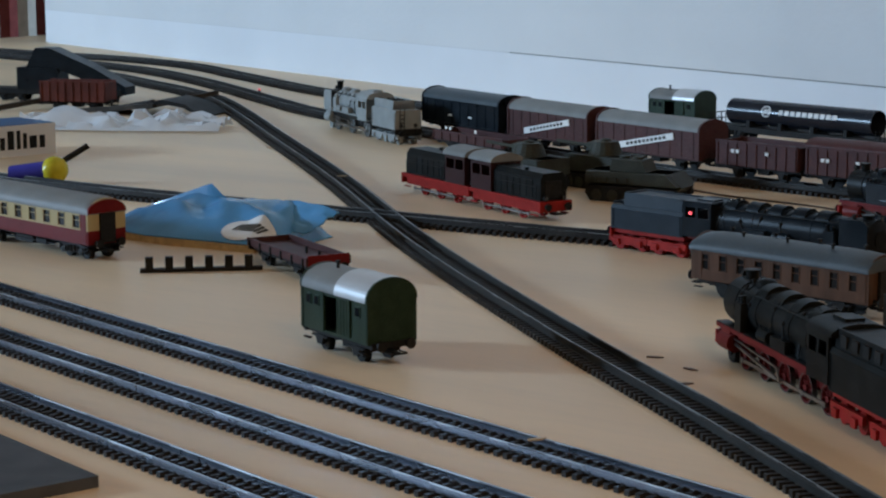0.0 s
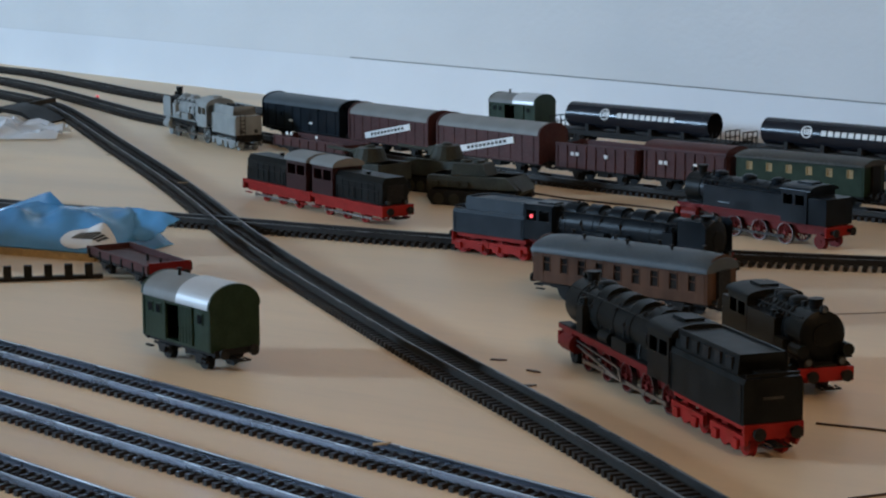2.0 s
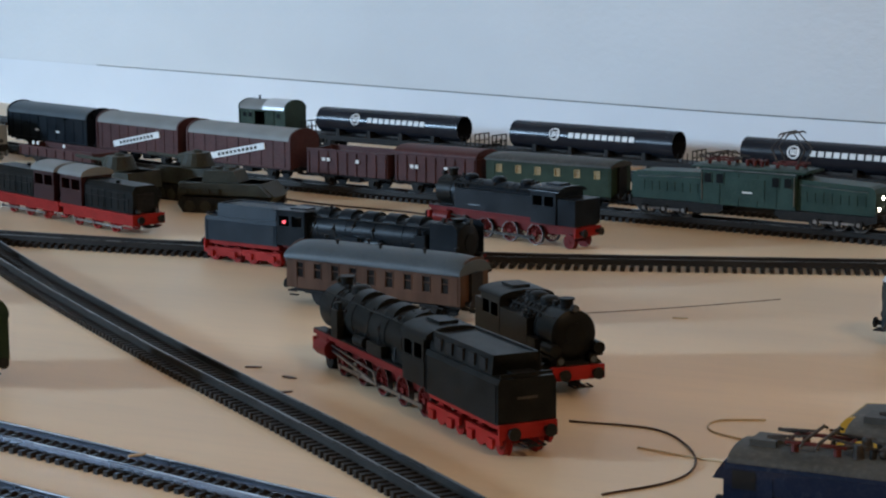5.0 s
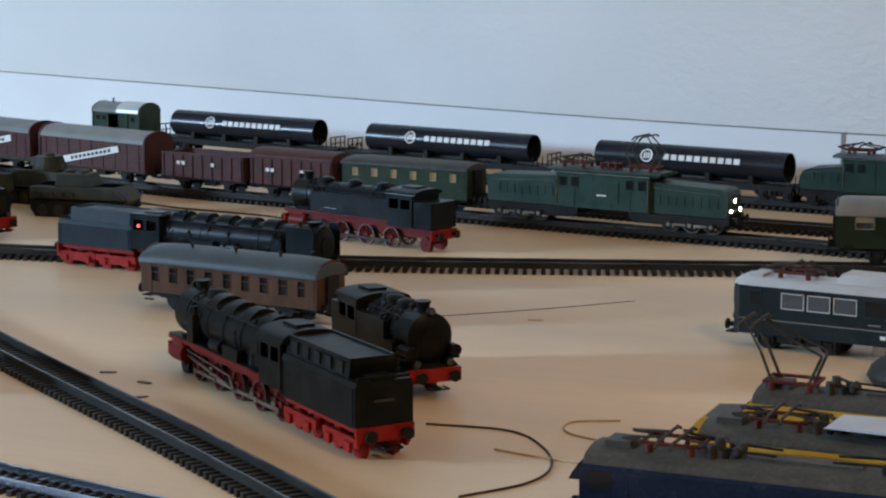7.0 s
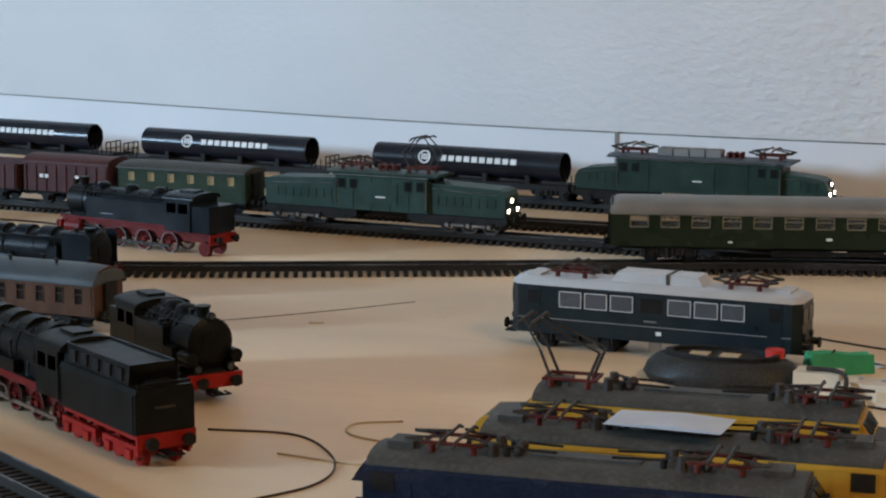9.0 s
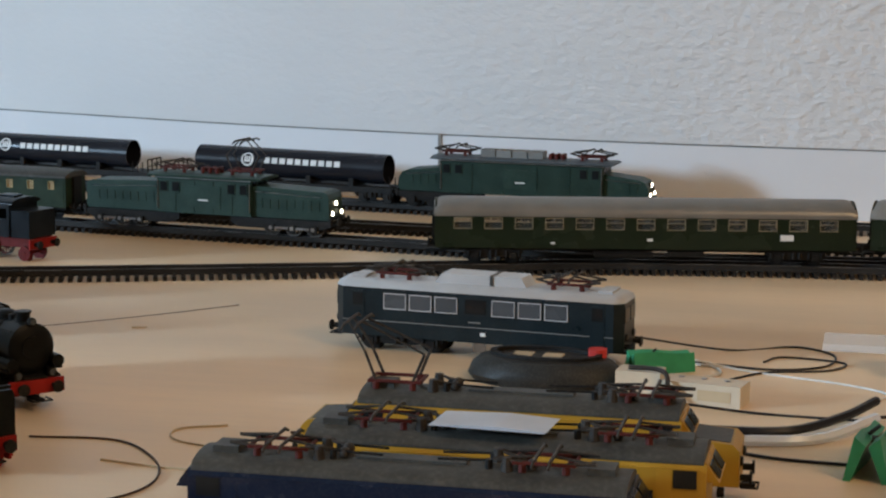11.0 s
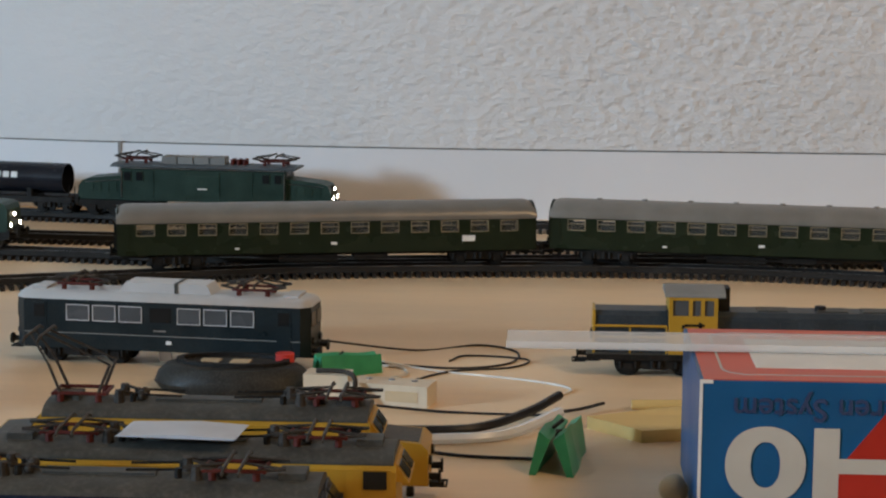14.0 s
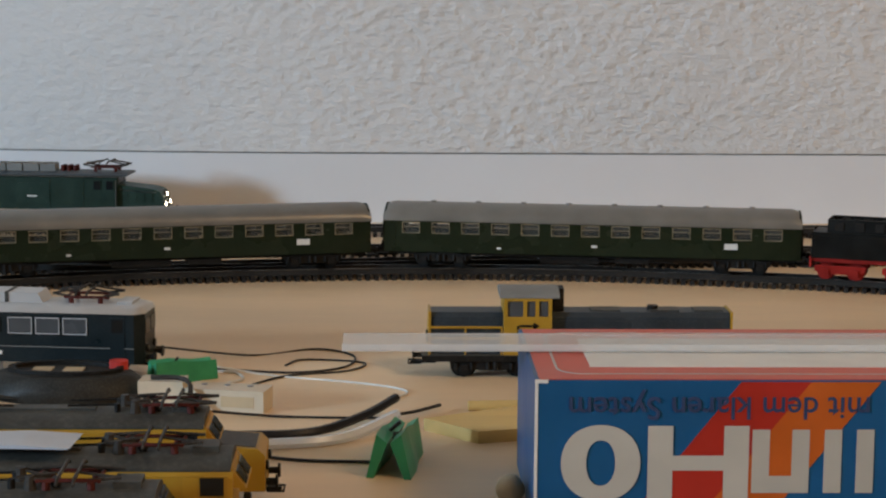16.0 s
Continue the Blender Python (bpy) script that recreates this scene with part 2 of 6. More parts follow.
def rounded(a, b, c, reach, n=12):
    """Three points of the plan with the middle one rounded off."""
    a, b, c = Vector(a), Vector(b), Vector(c)
    p, q = b + (a - b).normalized() * reach, b + (c - b).normalized() * reach
    return [a] + [p * (1 - t) ** 2 + b * 2 * t * (1 - t) + q * t * t for t in (i / n for i in range(n + 1))] + [c]


LEFT = (-2.86, 2.465)
RIGHT = (2.30, BEND.y + 0.02)
SEAM = 0.0575
WALL = rounded(LEFT, BEND, RIGHT, 0.35)
strip_wall("wall_north", WALL, SEAM + 0.0014, 1.9, 0.12, PLASTER, "rough white plastered wall above a smooth board", "wall")
SEAM_START = WALL[0].lerp(WALL[1], 0.62)
strip_wall("seam_1", [(p[0], p[1] + 0.003) for p in [SEAM_START] + WALL[1:]], SEAM, SEAM + 0.0014, 0.1, SEAMGREY, "thin dark gap above the painted board", "trim")
strip_wall("seam_2", [(p[0], p[1] + 0.0006) for p in (WALL[0], SEAM_START)], SEAM, SEAM + 0.0014, 0.1, PLASTER, "filled joint above the painted board", "trim")
BEND_AT = min(WALL, key=lambda p: abs(p[0] - BEND.x))
strip_wall("trim_board_1", [p for p in WALL if p[0] < BEND.x - 0.02] + [BEND_AT - Vector((0.0012, 0))], -0.02, SEAM, 0.1, BOARD, "smooth white painted board along the wall", "trim")
strip_wall("trim_board_2", [BEND_AT + Vector((0.0012, 0))] + [p for p in WALL if p[0] > BEND.x + 0.02], -0.02, SEAM, 0.1, BOARD, "smooth white painted board along the wall", "trim")
strip_wall("trim_joint", [BEND_AT - Vector((0.0015, 0.0010)), BEND_AT + Vector((0.0015, -0.0010))], 0.0, SEAM + 0.001, 0.003, SEAMGREY, "narrow grey strip covering the joint of two boards", "trim")
slab("table_top", -3.02, 2.0, -0.75, 2.62, -0.022, 0.0, TABLE, "pale birch plywood layout board with faint pencil lines", "table", 1.0)
for lx in (-2.8, 1.8):
    for ly in (-0.6, 1.5):
        slab("table_leg", lx, lx + 0.06, ly, ly + 0.06, -0.75, -0.022, TABLE, "square pale wooden leg under the layout board", "table")
# Unseen room shell, assumed; its paint is toned to limit the bounced light
slab("floor", -5.5, 2.4, -2.6, 3.0, -0.80, -0.75, FLOOR, "unseen dark oak plank floor, assumed under the board", "floor")
slab("ceiling", -5.5, 2.4, -2.6, 3.0, 1.9, 1.98, CEILING, "unseen plain ceiling that closes in the light", "ceiling")
slab("wall_east", 2.3, 2.4, -2.6, 3.0, -0.75, 1.9, ROOMWALL, "unseen beige wall that closes in the light", "wall")
slab("wall_south", -5.5, 2.3, -2.7, -2.6, -0.75, 1.9, ROOMWALL, "unseen beige wall behind the tripod", "wall")
slab("wall_far", -5.5, 2.3, 2.95, 3.05, -0.75, 1.9, ROOMWALL, "unseen wall beyond the layout", "wall")
slab("wall_west_low", -5.4, -5.3, -2.6, 2.95, -0.75, 0.84, ROOMWALL, "plain wall under the window", "wall")
slab("wall_west_top", -5.4, -5.3, -2.6, 2.95, 1.64, 1.9, ROOMWALL, "plain wall over the window", "wall")
slab("wall_west_1", -5.4, -5.3, -2.6, -2.17, 0.84, 1.64, ROOMWALL, "plain wall beside the window", "wall")
slab("wall_west_2", -5.4, -5.3, -1.53, 2.95, 0.84, 1.64, ROOMWALL, "plain wall beside the window", "wall")
wf = bmesh.new()
for y0, y1, z0, z1 in ((-2.17, -2.12, 0.84, 1.64), (-1.58, -1.53, 0.84, 1.64), (-2.12, -1.58, 0.84, 0.89), (-2.12, -1.58, 1.59, 1.64)):
    box(wf, -5380, -5320, y0 / K, y1 / K, z0 / K, z1 / K)
win = tagged(part("window_1", wf, BOARD, None), "white painted casement window frame", "window", kind="structure")
# Unseen rim around the added warm fill
lampbody = thing("assumed_ceiling_lamp", "unseen square ceiling lamp with a white rim, assumed for the warm fill", "lamp")
lr = bmesh.new()
for b4 in ((-270, -250, -270, 270), (250, 270, -270, 270), (-250, 250, -270, -250), (-250, 250, 250, 270)):
    box(lr, *b4, 0, 60)
part("rim", lr, BOARD, lampbody)
put(lampbody, 1.5, -0.5, 0, 1.84)


# ---- railway track ----
def smooth_path(pts, step):
    """Points every step metres along a smooth curve through pts, with headings."""
    p = [Vector((*q, 0)) for q in pts]
    p = [p[0] * 2 - p[1]] + p + [p[-1] * 2 - p[-2]]
    dense = []
    for i in range(1, len(p) - 2):
        a, b, c, d = p[i - 1:i + 3]
        for k in range(40):
            t = k / 40
            dense.append(0.5 * (2 * b + (c - a) * t + (2 * a - 5 * b + 4 * c - d) * t * t + (3 * b - a - 3 * c + d) * t ** 3))
    dense.append(p[-2])
    out, left = [], 0.0
    for a, b in zip(dense, dense[1:]):
        seg = (b - a).length
        while left <= seg and seg > 0:
            q = a + (b - a) * (left / seg)
            out.append((q, math.atan2(b.y - a.y, b.x - a.x)))
            left += step
        left -= seg
    return out


def sweep(bm, path, offset, outline):
    """Sweeps a small outline (across, up; mm) along a path, shifted sideways."""
    rings = []
    for q, h in path:
        n = Vector((-math.sin(h), math.cos(h), 0))
        rings.append([bm.verts.new(q + n * (offset + o) * K + Vector((0, 0, u * K))) for o, u in outline])
    m = len(outline)
    for r, s in zip(rings, rings[1:]):
        for i in range(m):
            bm.faces.new((r[i], s[i], s[(i + 1) % m], r[(i + 1) % m]))
    bm.faces.new(rings[0][::-1]), bm.faces.new(rings[-1])


sl = bmesh.new()
box(sl, -1.5, 1.5, -15, 15, 0, 3.0)
for sy in (-8.25, 8.25):
    box(sl, -1.3, 1.3, sy - 2.6, sy + 2.6, 3.0, 3.9)
tube(sl, (0, 0, 2.8), (0, 0, 4.3), 0.7, 6)
SLEEPER_MESH = bpy.data.meshes.new("sleeper")
bmesh.ops.recalc_face_normals(sl, faces=sl.faces)
sl.to_mesh(SLEEPER_MESH)
sl.free()
SLEEPER_MESH.materials.append(SLEEPER)
RAIL_OUT = [(-0.9, 3.2), (0.9, 3.2), (0.35, 3.7), (0.35, 6.2), (0.7, 6.5), (0.7, 7.2), (0.4, 7.6), (-0.4, 7.6), (-0.7, 7.2), (-0.7, 6.5), (-0.35, 6.2), (-0.35, 3.7)]
RAIL_LOW = [(o, u - 0.5 if u < 4 else u - 1.7) for o, u in RAIL_OUT]
LATE = []


def track(pts, label, mat, single=True, pitch=0.0062, group="layout tracks"):
    t = thing("railway_track", label, "railway track", group)
    path = smooth_path(pts, 0.012)
    for off in (-8.25, 8.25):
        bm = bmesh.new()
        sweep(bm, path, off, RAIL_LOW if mat is RAIL else RAIL_OUT)
        rail = part("rail", bm, mat, t)
        # Upward head faces take the lighter metal, so their glint is partly colour
        rail.data.materials.append(BRIGHTTOP if mat is RAIL else RAILTOP)
        for f in rail.data.polygons:
            f.material_index = 1 if f.normal.z > 0.6 and f.center.z > 0.005 else 0
    LATE.append((t, smooth_path(pts, pitch), single, (0.9, 0.88, 0.8) if mat is RAIL else (1, 1, 1)))
    return t


def lay_sleepers():
    for t, ties, single, size in LATE:
        if single:
            for q, h in ties[:300]:
                ob = new("sleeper", SLEEPER_MESH)
                ob.parent, ob.matrix_local = t, pose(q.x, q.y, 0, 0, 0, math.degrees(h)) @ Matrix.Diagonal((*size, 1))
            ties = ties[300:]
        if ties:
            bm = bmesh.new()
            for q, h in ties:
                c, s = math.cos(h), math.sin(h)
                v = [bm.verts.new((q.x + (c * a - s * b) * K, q.y + (s * a + c * b) * K, z * K)) for a in (-1.5, 1.5) for b in (-15, 15) for z in (0, 3.2)]
                for f in ((0, 1, 3, 2), (4, 6, 7, 5), (0, 4, 5, 1), (2, 3, 7, 6), (1, 5, 7, 3)):
                    bm.faces.new([v[i] for i in f])
            tagged(part("sleeper_bed", bm, SLEEPER, t), kind="stuff")


X_PTS = [(-1.62, 1.165), (-1.317, 1.156), (-0.987, 1.187), (-0.80, 1.208), (-0.60, 1.254), (-0.42, 1.316), (-0.26, 1.375), (-0.15, 1.408), (0.0, 1.428), (0.13, 1.425), (0.25, 1.400), (0.36, 1.365), (0.60, 1.255), (0.90, 1.04)]
B1_PTS = [(-2.90, 2.24), (-2.60, 2.222), (-2.40, 2.222), (-2.20, 2.180), (-2.0, 2.085), (-1.72, 1.955), (-1.4, 1.865), (-0.75, 1.735), (-0.42, 1.668), (-0.2, 1.641), (0.2, 1.637), (1.2, 1.637)]
B2_PTS = [(-2.90, 2.17), (-2.55, 2.15), (-2.298, 2.108), (-2.166, 2.070), (-2.035, 2.012), (-1.915, 1.950), (-1.719, 1.838), (-1.574, 1.760), (-1.337, 1.670), (-1.06, 1.578), (-0.91, 1.538), (-0.78, 1.516), (-0.60, 1.492), (-0.475, 1.474), (-0.37, 1.462), (-0.19, 1.441), (-0.03, 1.458), (0.25, 1.488), (0.6, 1.512)]
B3_PTS = [(-0.75, 1.605), (-0.55, 1.567), (-0.39, 1.545), (-0.2, 1.535), (0.15, 1.525), (1.2, 1.522)]
D_PTS = [(-2.42, 2.075), (-2.159, 1.982), (-2.03, 1.926), (-1.909, 1.874), (-1.785, 1.808), (-1.650, 1.709), (-1.439, 1.543), (-1.172, 1.333), (-0.90, 1.108), (-0.643, 0.915), (-0.437, 0.770), (-0.16, 0.565)]
track(D_PTS, "dusty grey railway track crossing the board diagonally", RAILDARK)
track(X_PTS, "long curving railway track past the middle of the board", RAILDARK)
for sy in (0.808, 0.741, 0.675):
    track([(-1.15, sy + 0.034), (-0.989, sy), (-0.62, sy - 0.079), (-0.34, sy - 0.138)], "shiny straight siding track with dark sleepers", RAIL, group="siding tracks")
track(B1_PTS, "dusty railway track close along the wall", RAILDARK, False)
track(B2_PTS, "dusty railway track one lane from the wall", RAILDARK, False)
track(B3_PTS, "dusty connecting railway track with a turnout", RAILDARK, False)


# ---- parts that vehicles share ----
def wheelset(t, x, r=5.0, mat=None, label=""):
    bm = bmesh.new()
    for s in (-1, 1):
        tube(bm, (x, s * 7.2, r), (x, s * 9.6, r), r, 20)
        tube(bm, (x, s * 6.6, r), (x, s * 7.2, r), r + 0.9, 20)
        tube(bm, (x, s * 9.6, r), (x, s * 10.2, r), r * 0.3, 10)
    tube(bm, (x, -7, r), (x, 7, r), 1.0, 8)
    return part("wheelset", bm, mat or DARKSTEEL, t, label)


def spoked(t, x, r, mat, spokes=12):
    """A driving wheelset with rim, hub, spokes and counterweight."""
    bm = bmesh.new()
    for s in (-1, 1):
        n = 28
        y0, y1 = s * 7.6, s * 10.0
        ro, ri = r, r * 0.84
        ring = [[bm.verts.new(((x + q * math.cos(2 * math.pi * i / n)) * K, y * K, (r + q * math.sin(2 * math.pi * i / n)) * K)) for i in range(n)] for q, y in ((ro, y0), (ro, y1), (ri, y1), (ri, y0))]
        for a in range(4):
            for i in range(n):
                bm.faces.new((ring[a][i], ring[a][(i + 1) % n], ring[(a + 1) % 4][(i + 1) % n], ring[(a + 1) % 4][i]))
        tube(bm, (x, s * 7.6, r), (x, s * 10.6, r), r * 0.24, 12)
        for i in range(spokes):
            g = 2 * math.pi * i / spokes
            tube(bm, (x + r * 0.2 * math.cos(g), s * 9, r + r * 0.2 * math.sin(g)), (x + ri * math.cos(g), s * 9, r + ri * math.sin(g)), 0.5, 5)
    tube(bm, (x, -8, r), (x, 8, r), 1.2, 8)
    return part("driving_wheelset", bm, mat, t)


def tyres(t, x, r):
    bm = bmesh.new()
    for s in (-1, 1):
        n = 28
        ring = [[bm.verts.new(((x + q * math.cos(2 * math.pi * i / n)) * K, y * K, (r + q * math.sin(2 * math.pi * i / n)) * K)) for i in range(n)] for q, y in ((r + 0.1, s * 7.4), (r + 0.1, s * 10.2), (r * 0.93, s * 10.2), (r * 0.93, s * 7.4))]
        for a in range(4):
            for i in range(n):
                bm.faces.new((ring[a][i], ring[a][(i + 1) % n], ring[(a + 1) % 4][(i + 1) % n], ring[(a + 1) % 4][i]))
    part("tyre", bm, TYRE, t, "worn steel tyres")


def buffers(t, x, z=12.0, mat=None):
    s = 1 if x > 0 else -1
    for y in (-9, 9):
        bm = bmesh.new()
        tube(bm, (x, y, z), (x + s * 4, y, z), 1.5, 10)
        tube(bm, (x + s * 4, y, z), (x + s * 5, y, z), 3.0, 14)
        part("buffer", bm, mat or DARKSTEEL, t)


def coupling(t, x):
    s = 1 if x > 0 else -1
    bm = bmesh.new()
    box(bm, min(x - s * 8, x + s * 6), max(x - s * 8, x + s * 6), -1.5, 1.5, 6, 7.4)
    for y in (-5, 5):
        tube(bm, (x, y, 6.6), (x + s * 7, y, 6.6), 0.5, 6)
    tube(bm, (x + s * 7, -5, 6.6), (x + s * 7, 5, 6.6), 0.5, 6)
    part("coupling", bm, DARKSTEEL, t)


def bogie(t, x, base=26.0, r=5.0, mat=None, outline=True):
    bm = bmesh.new()
    for s in (-1, 1):
        prism(bm, [(x - base / 2 - 7, 6.5), (x - base / 2 - 7, 9), (x - 5, 10.5), (x + 5, 10.5), (x + base / 2 + 7, 9), (x + base / 2 + 7, 6.5), (x + 6, 4.2), (x - 6, 4.2)], s * 11.5, s * 13.2, "y")
        for a in (-1, 1):
            box(bm, x + a * base / 2 - 2.4, x + a * base / 2 + 2.4, min(s * 13.2, s * 14.6), max(s * 13.2, s * 14.6), 3.6, 7.6)
            for c in (-4.2, 4.2):
                tube(bm, (x + a * base / 2 + c, s * 13.6, 4.8), (x + a * base / 2 + c, s * 13.6, 8.6), 1.0, 8)
        tube(bm, (x - 2, s * 13.8, 5), (x - 2, s * 13.8, 9), 1.2, 8)
        tube(bm, (x + 2, s * 13.8, 5), (x + 2, s * 13.8, 9), 1.2, 8)
    box(bm, x - 6, x + 6, -11.5, 11.5, 8, 10.5)
    b = part("bogie", bm, mat or DARKSTEEL, t)
    for a in (-1, 1):
        wheelset(b, x + a * base / 2, r)
    return b


def pantograph(t, x, z, lift=6.0, red=True, tilt=0.0):
    """Insulators, base frame, scissor arms and collector head; lift: height of the head."""
    bm = bmesh.new()
    for a in (-8, 8):
        for s in (-7, 7):
            tube(bm, (x + a, s, z), (x + a, s, z + 3), 1.5, 8)
    p = part("insulator", bm, INSUL, t, "dark red insulators")
    bm = bmesh.new()
    for s in (-7, 7):
        tube(bm, (x - 11, s, z + 3.4), (x + 11, s, z + 3.4), 0.8, 6)
    for a in (-11, 11):
        tube(bm, (x + a, -8, z + 3.4), (x + a, 8, z + 3.4), 0.8, 6)
    part("base_frame", bm, INSUL, t)
    for s in (-7, 7):
        for a in (-1, 1):
            knee = (x + a * (19 - lift * 0.25), s * 0.9, z + 3.6 + lift * 0.5)
            bm = bmesh.new()
            tube(bm, (x + a * 8, s, z + 3.6), knee, 0.7, 6)
            tube(bm, knee, (x + a * 3 + tilt, s * 0.6, z + 4.2 + lift), 0.55, 6)
            part("arm", bm, DUSTARM, t, "dusty jointed collector arm")
    bm = bmesh.new()
    for a in (-3, 3):
        tube(bm, (x + a + tilt, -13, z + 4.2 + lift), (x + a + tilt, 13, z + 4.2 + lift), 0.7, 6)
        for s in (-1, 1):
            tube(bm, (x + a + tilt, s * 13, z + 4.2 + lift), (x + a + tilt, s * 17, z + 2.6 + lift), 0.6, 6)
    part("collector_head", bm, DUSTARM, t)


def lamp(t, x, y, z, r=1.6, lit=False):
    s = 1 if x > 0 else -1
    bm = bmesh.new()
    tube(bm, (x - s * 2, y, z), (x + s * 0.6, y, z), r + 0.5, 12)
    h = part("headlamp", bm, DARKSTEEL, t)
    bm = bmesh.new()
    tube(bm, (x + s * 0.6, y, z), (x + s * 1.0, y, z), r, 12)
    part("lens", bm, LAMP if lit else GREYGLASS, h, "glowing white lens" if lit else "")


# ---- goods wagons ----
def chassis(t, L, z=9.0, wb=None, mat=None):
    wb = wb or L * 0.55
    bm = bmesh.new()
    for s in (-1, 1):
        box(bm, -L / 2, L / 2, s * 11 - 1, s * 11 + 1, z, z + 3.2)
        for a in (-1, 1):
            prism(bm, [(a * wb / 2 - 4.5, z), (a * wb / 2 + 4.5, z), (a * wb / 2 + 2.2, 3.6), (a * wb / 2 - 2.2, 3.6)], s * 11.6, s * 13.2, "y")
            tube(bm, (a * wb / 2 - 8, s * 12.4, z - 1), (a * wb / 2 + 8, s * 12.4, z - 1), 0.9, 6)
    for a in (-1, 1):
        box(bm, a * L / 2 - 1.2, a * L / 2 + 1.2, -13, 13, z, z + 3.4)
    box(bm, -6, 6, -6, 6, 4, z)
    part("chassis", bm, mat or DARKSTEEL, t)
    for a in (-1, 1):
        wheelset(t, a * wb / 2, 5.2)
        buffers(t, a * L / 2, z + 2)
        coupling(t, a * L / 2)


def van(label, L=64, W=31, H=43, group=""):
    t = thing("luggage_van", label, "railway van", group)
    chassis(t, L)
    e = 34.4
    bm = bmesh.new()
    d0, d1 = -10, 4
    box(bm, -L / 2, L / 2, -W / 2, W / 2, 11.5, 12.8)
    box(bm, -L / 2, L / 2, W / 2 - 1, W / 2, 12.8, e)
    box(bm, -L / 2, d0, -W / 2, -W / 2 + 1, 12.8, e)
    box(bm, d1, L / 2, -W / 2, -W / 2 + 1, 12.8, e)
    box(bm, d0, d1, -W / 2, -W / 2 + 1, e - 2.5, e)
    for a in (-1, 1):
        x0 = a * L / 2
        rise = H - e + (1.3 if a > 0 else 0.3)
        prism(bm, arch(W + 2.0, e, rise, 14) + [(-W / 2 - 0.3, e - 1.2), (-W / 2 - 0.3, 11.5), (W / 2 + 0.3, 11.5), (W / 2 + 0.3, e - 1.2)], x0 - a * 1.0, x0 + a * 0.5, "x")
    part("body", bm, GREEN, t)
    bm = bmesh.new()
    box(bm, d1 + 0.5, d1 + 13, -W / 2 - 1.1, -W / 2 - 0.1, 13, e - 1.5)
    for k in range(4):
        box(bm, d1 + 1.5 + 3 * k, d1 + 2.0 + 3 * k, -W / 2 - 1.4, -W / 2 - 1.1, 13.5, e - 2)
    part("sliding_door", bm, GREEN, t)
    for x in (-L / 2 + 8, -L / 2 + 16, L / 2 - 9):
        win_ = part("window_frame", bm_box(x - 2.6, x + 2.6, -W / 2 - 0.5, -W / 2 + 0.2, 25, 31), GREEN, t)
        part("pane", bm_box(x - 1.9, x + 1.9, -W / 2 - 0.8, -W / 2 - 0.4, 25.8, 30.2), DARKGLASS, win_)
    for x in (-L / 2 + 1, d0 - 0.6, L / 2 - 1):
        part("side_post", bm_box(x - 0.6, x + 0.6, -W / 2 - 0.5, -W / 2, 12, e), GREEN, t)
    bm = bmesh.new()
    prism(bm, arch(W + 1.6, e, H - e, 14, 0.8), -L / 2 + 1.0, L * 0.02, "x")
    part("roof", bm, ROOFGREY, t, smooth=True)
    # Right half of the roof is silver to carry the highlight in its colour
    bm = bmesh.new()
    prism(bm, arch(W + 1.8, e + 0.3, H - e + 1.0, 14, 1.1), L * 0.02, L / 2 - 1.0, "x")
    part("raised_roof", bm, ROOFSILVER, t, "raised roof end in shinier silver that paints a highlight", smooth=True)
    bm = bmesh.new()
    tube(bm, (-L * 0.22, -3, H - 0.5), (-L * 0.22, -3, H + 3.2), 0.9, 10)
    tube(bm, (-L * 0.22, -3, H + 3.0), (-L * 0.22, -3, H + 3.8), 1.5, 10)
    part("chimney", bm, DARKSTEEL, t)
    for a in (-1, 1):
        part("step", bm_box(a * (L / 2 - 6) - 3, a * (L / 2 - 6) + 3, -W / 2 - 1, -W / 2 + 1, 6, 6.8), DARKSTEEL, t)
    return t


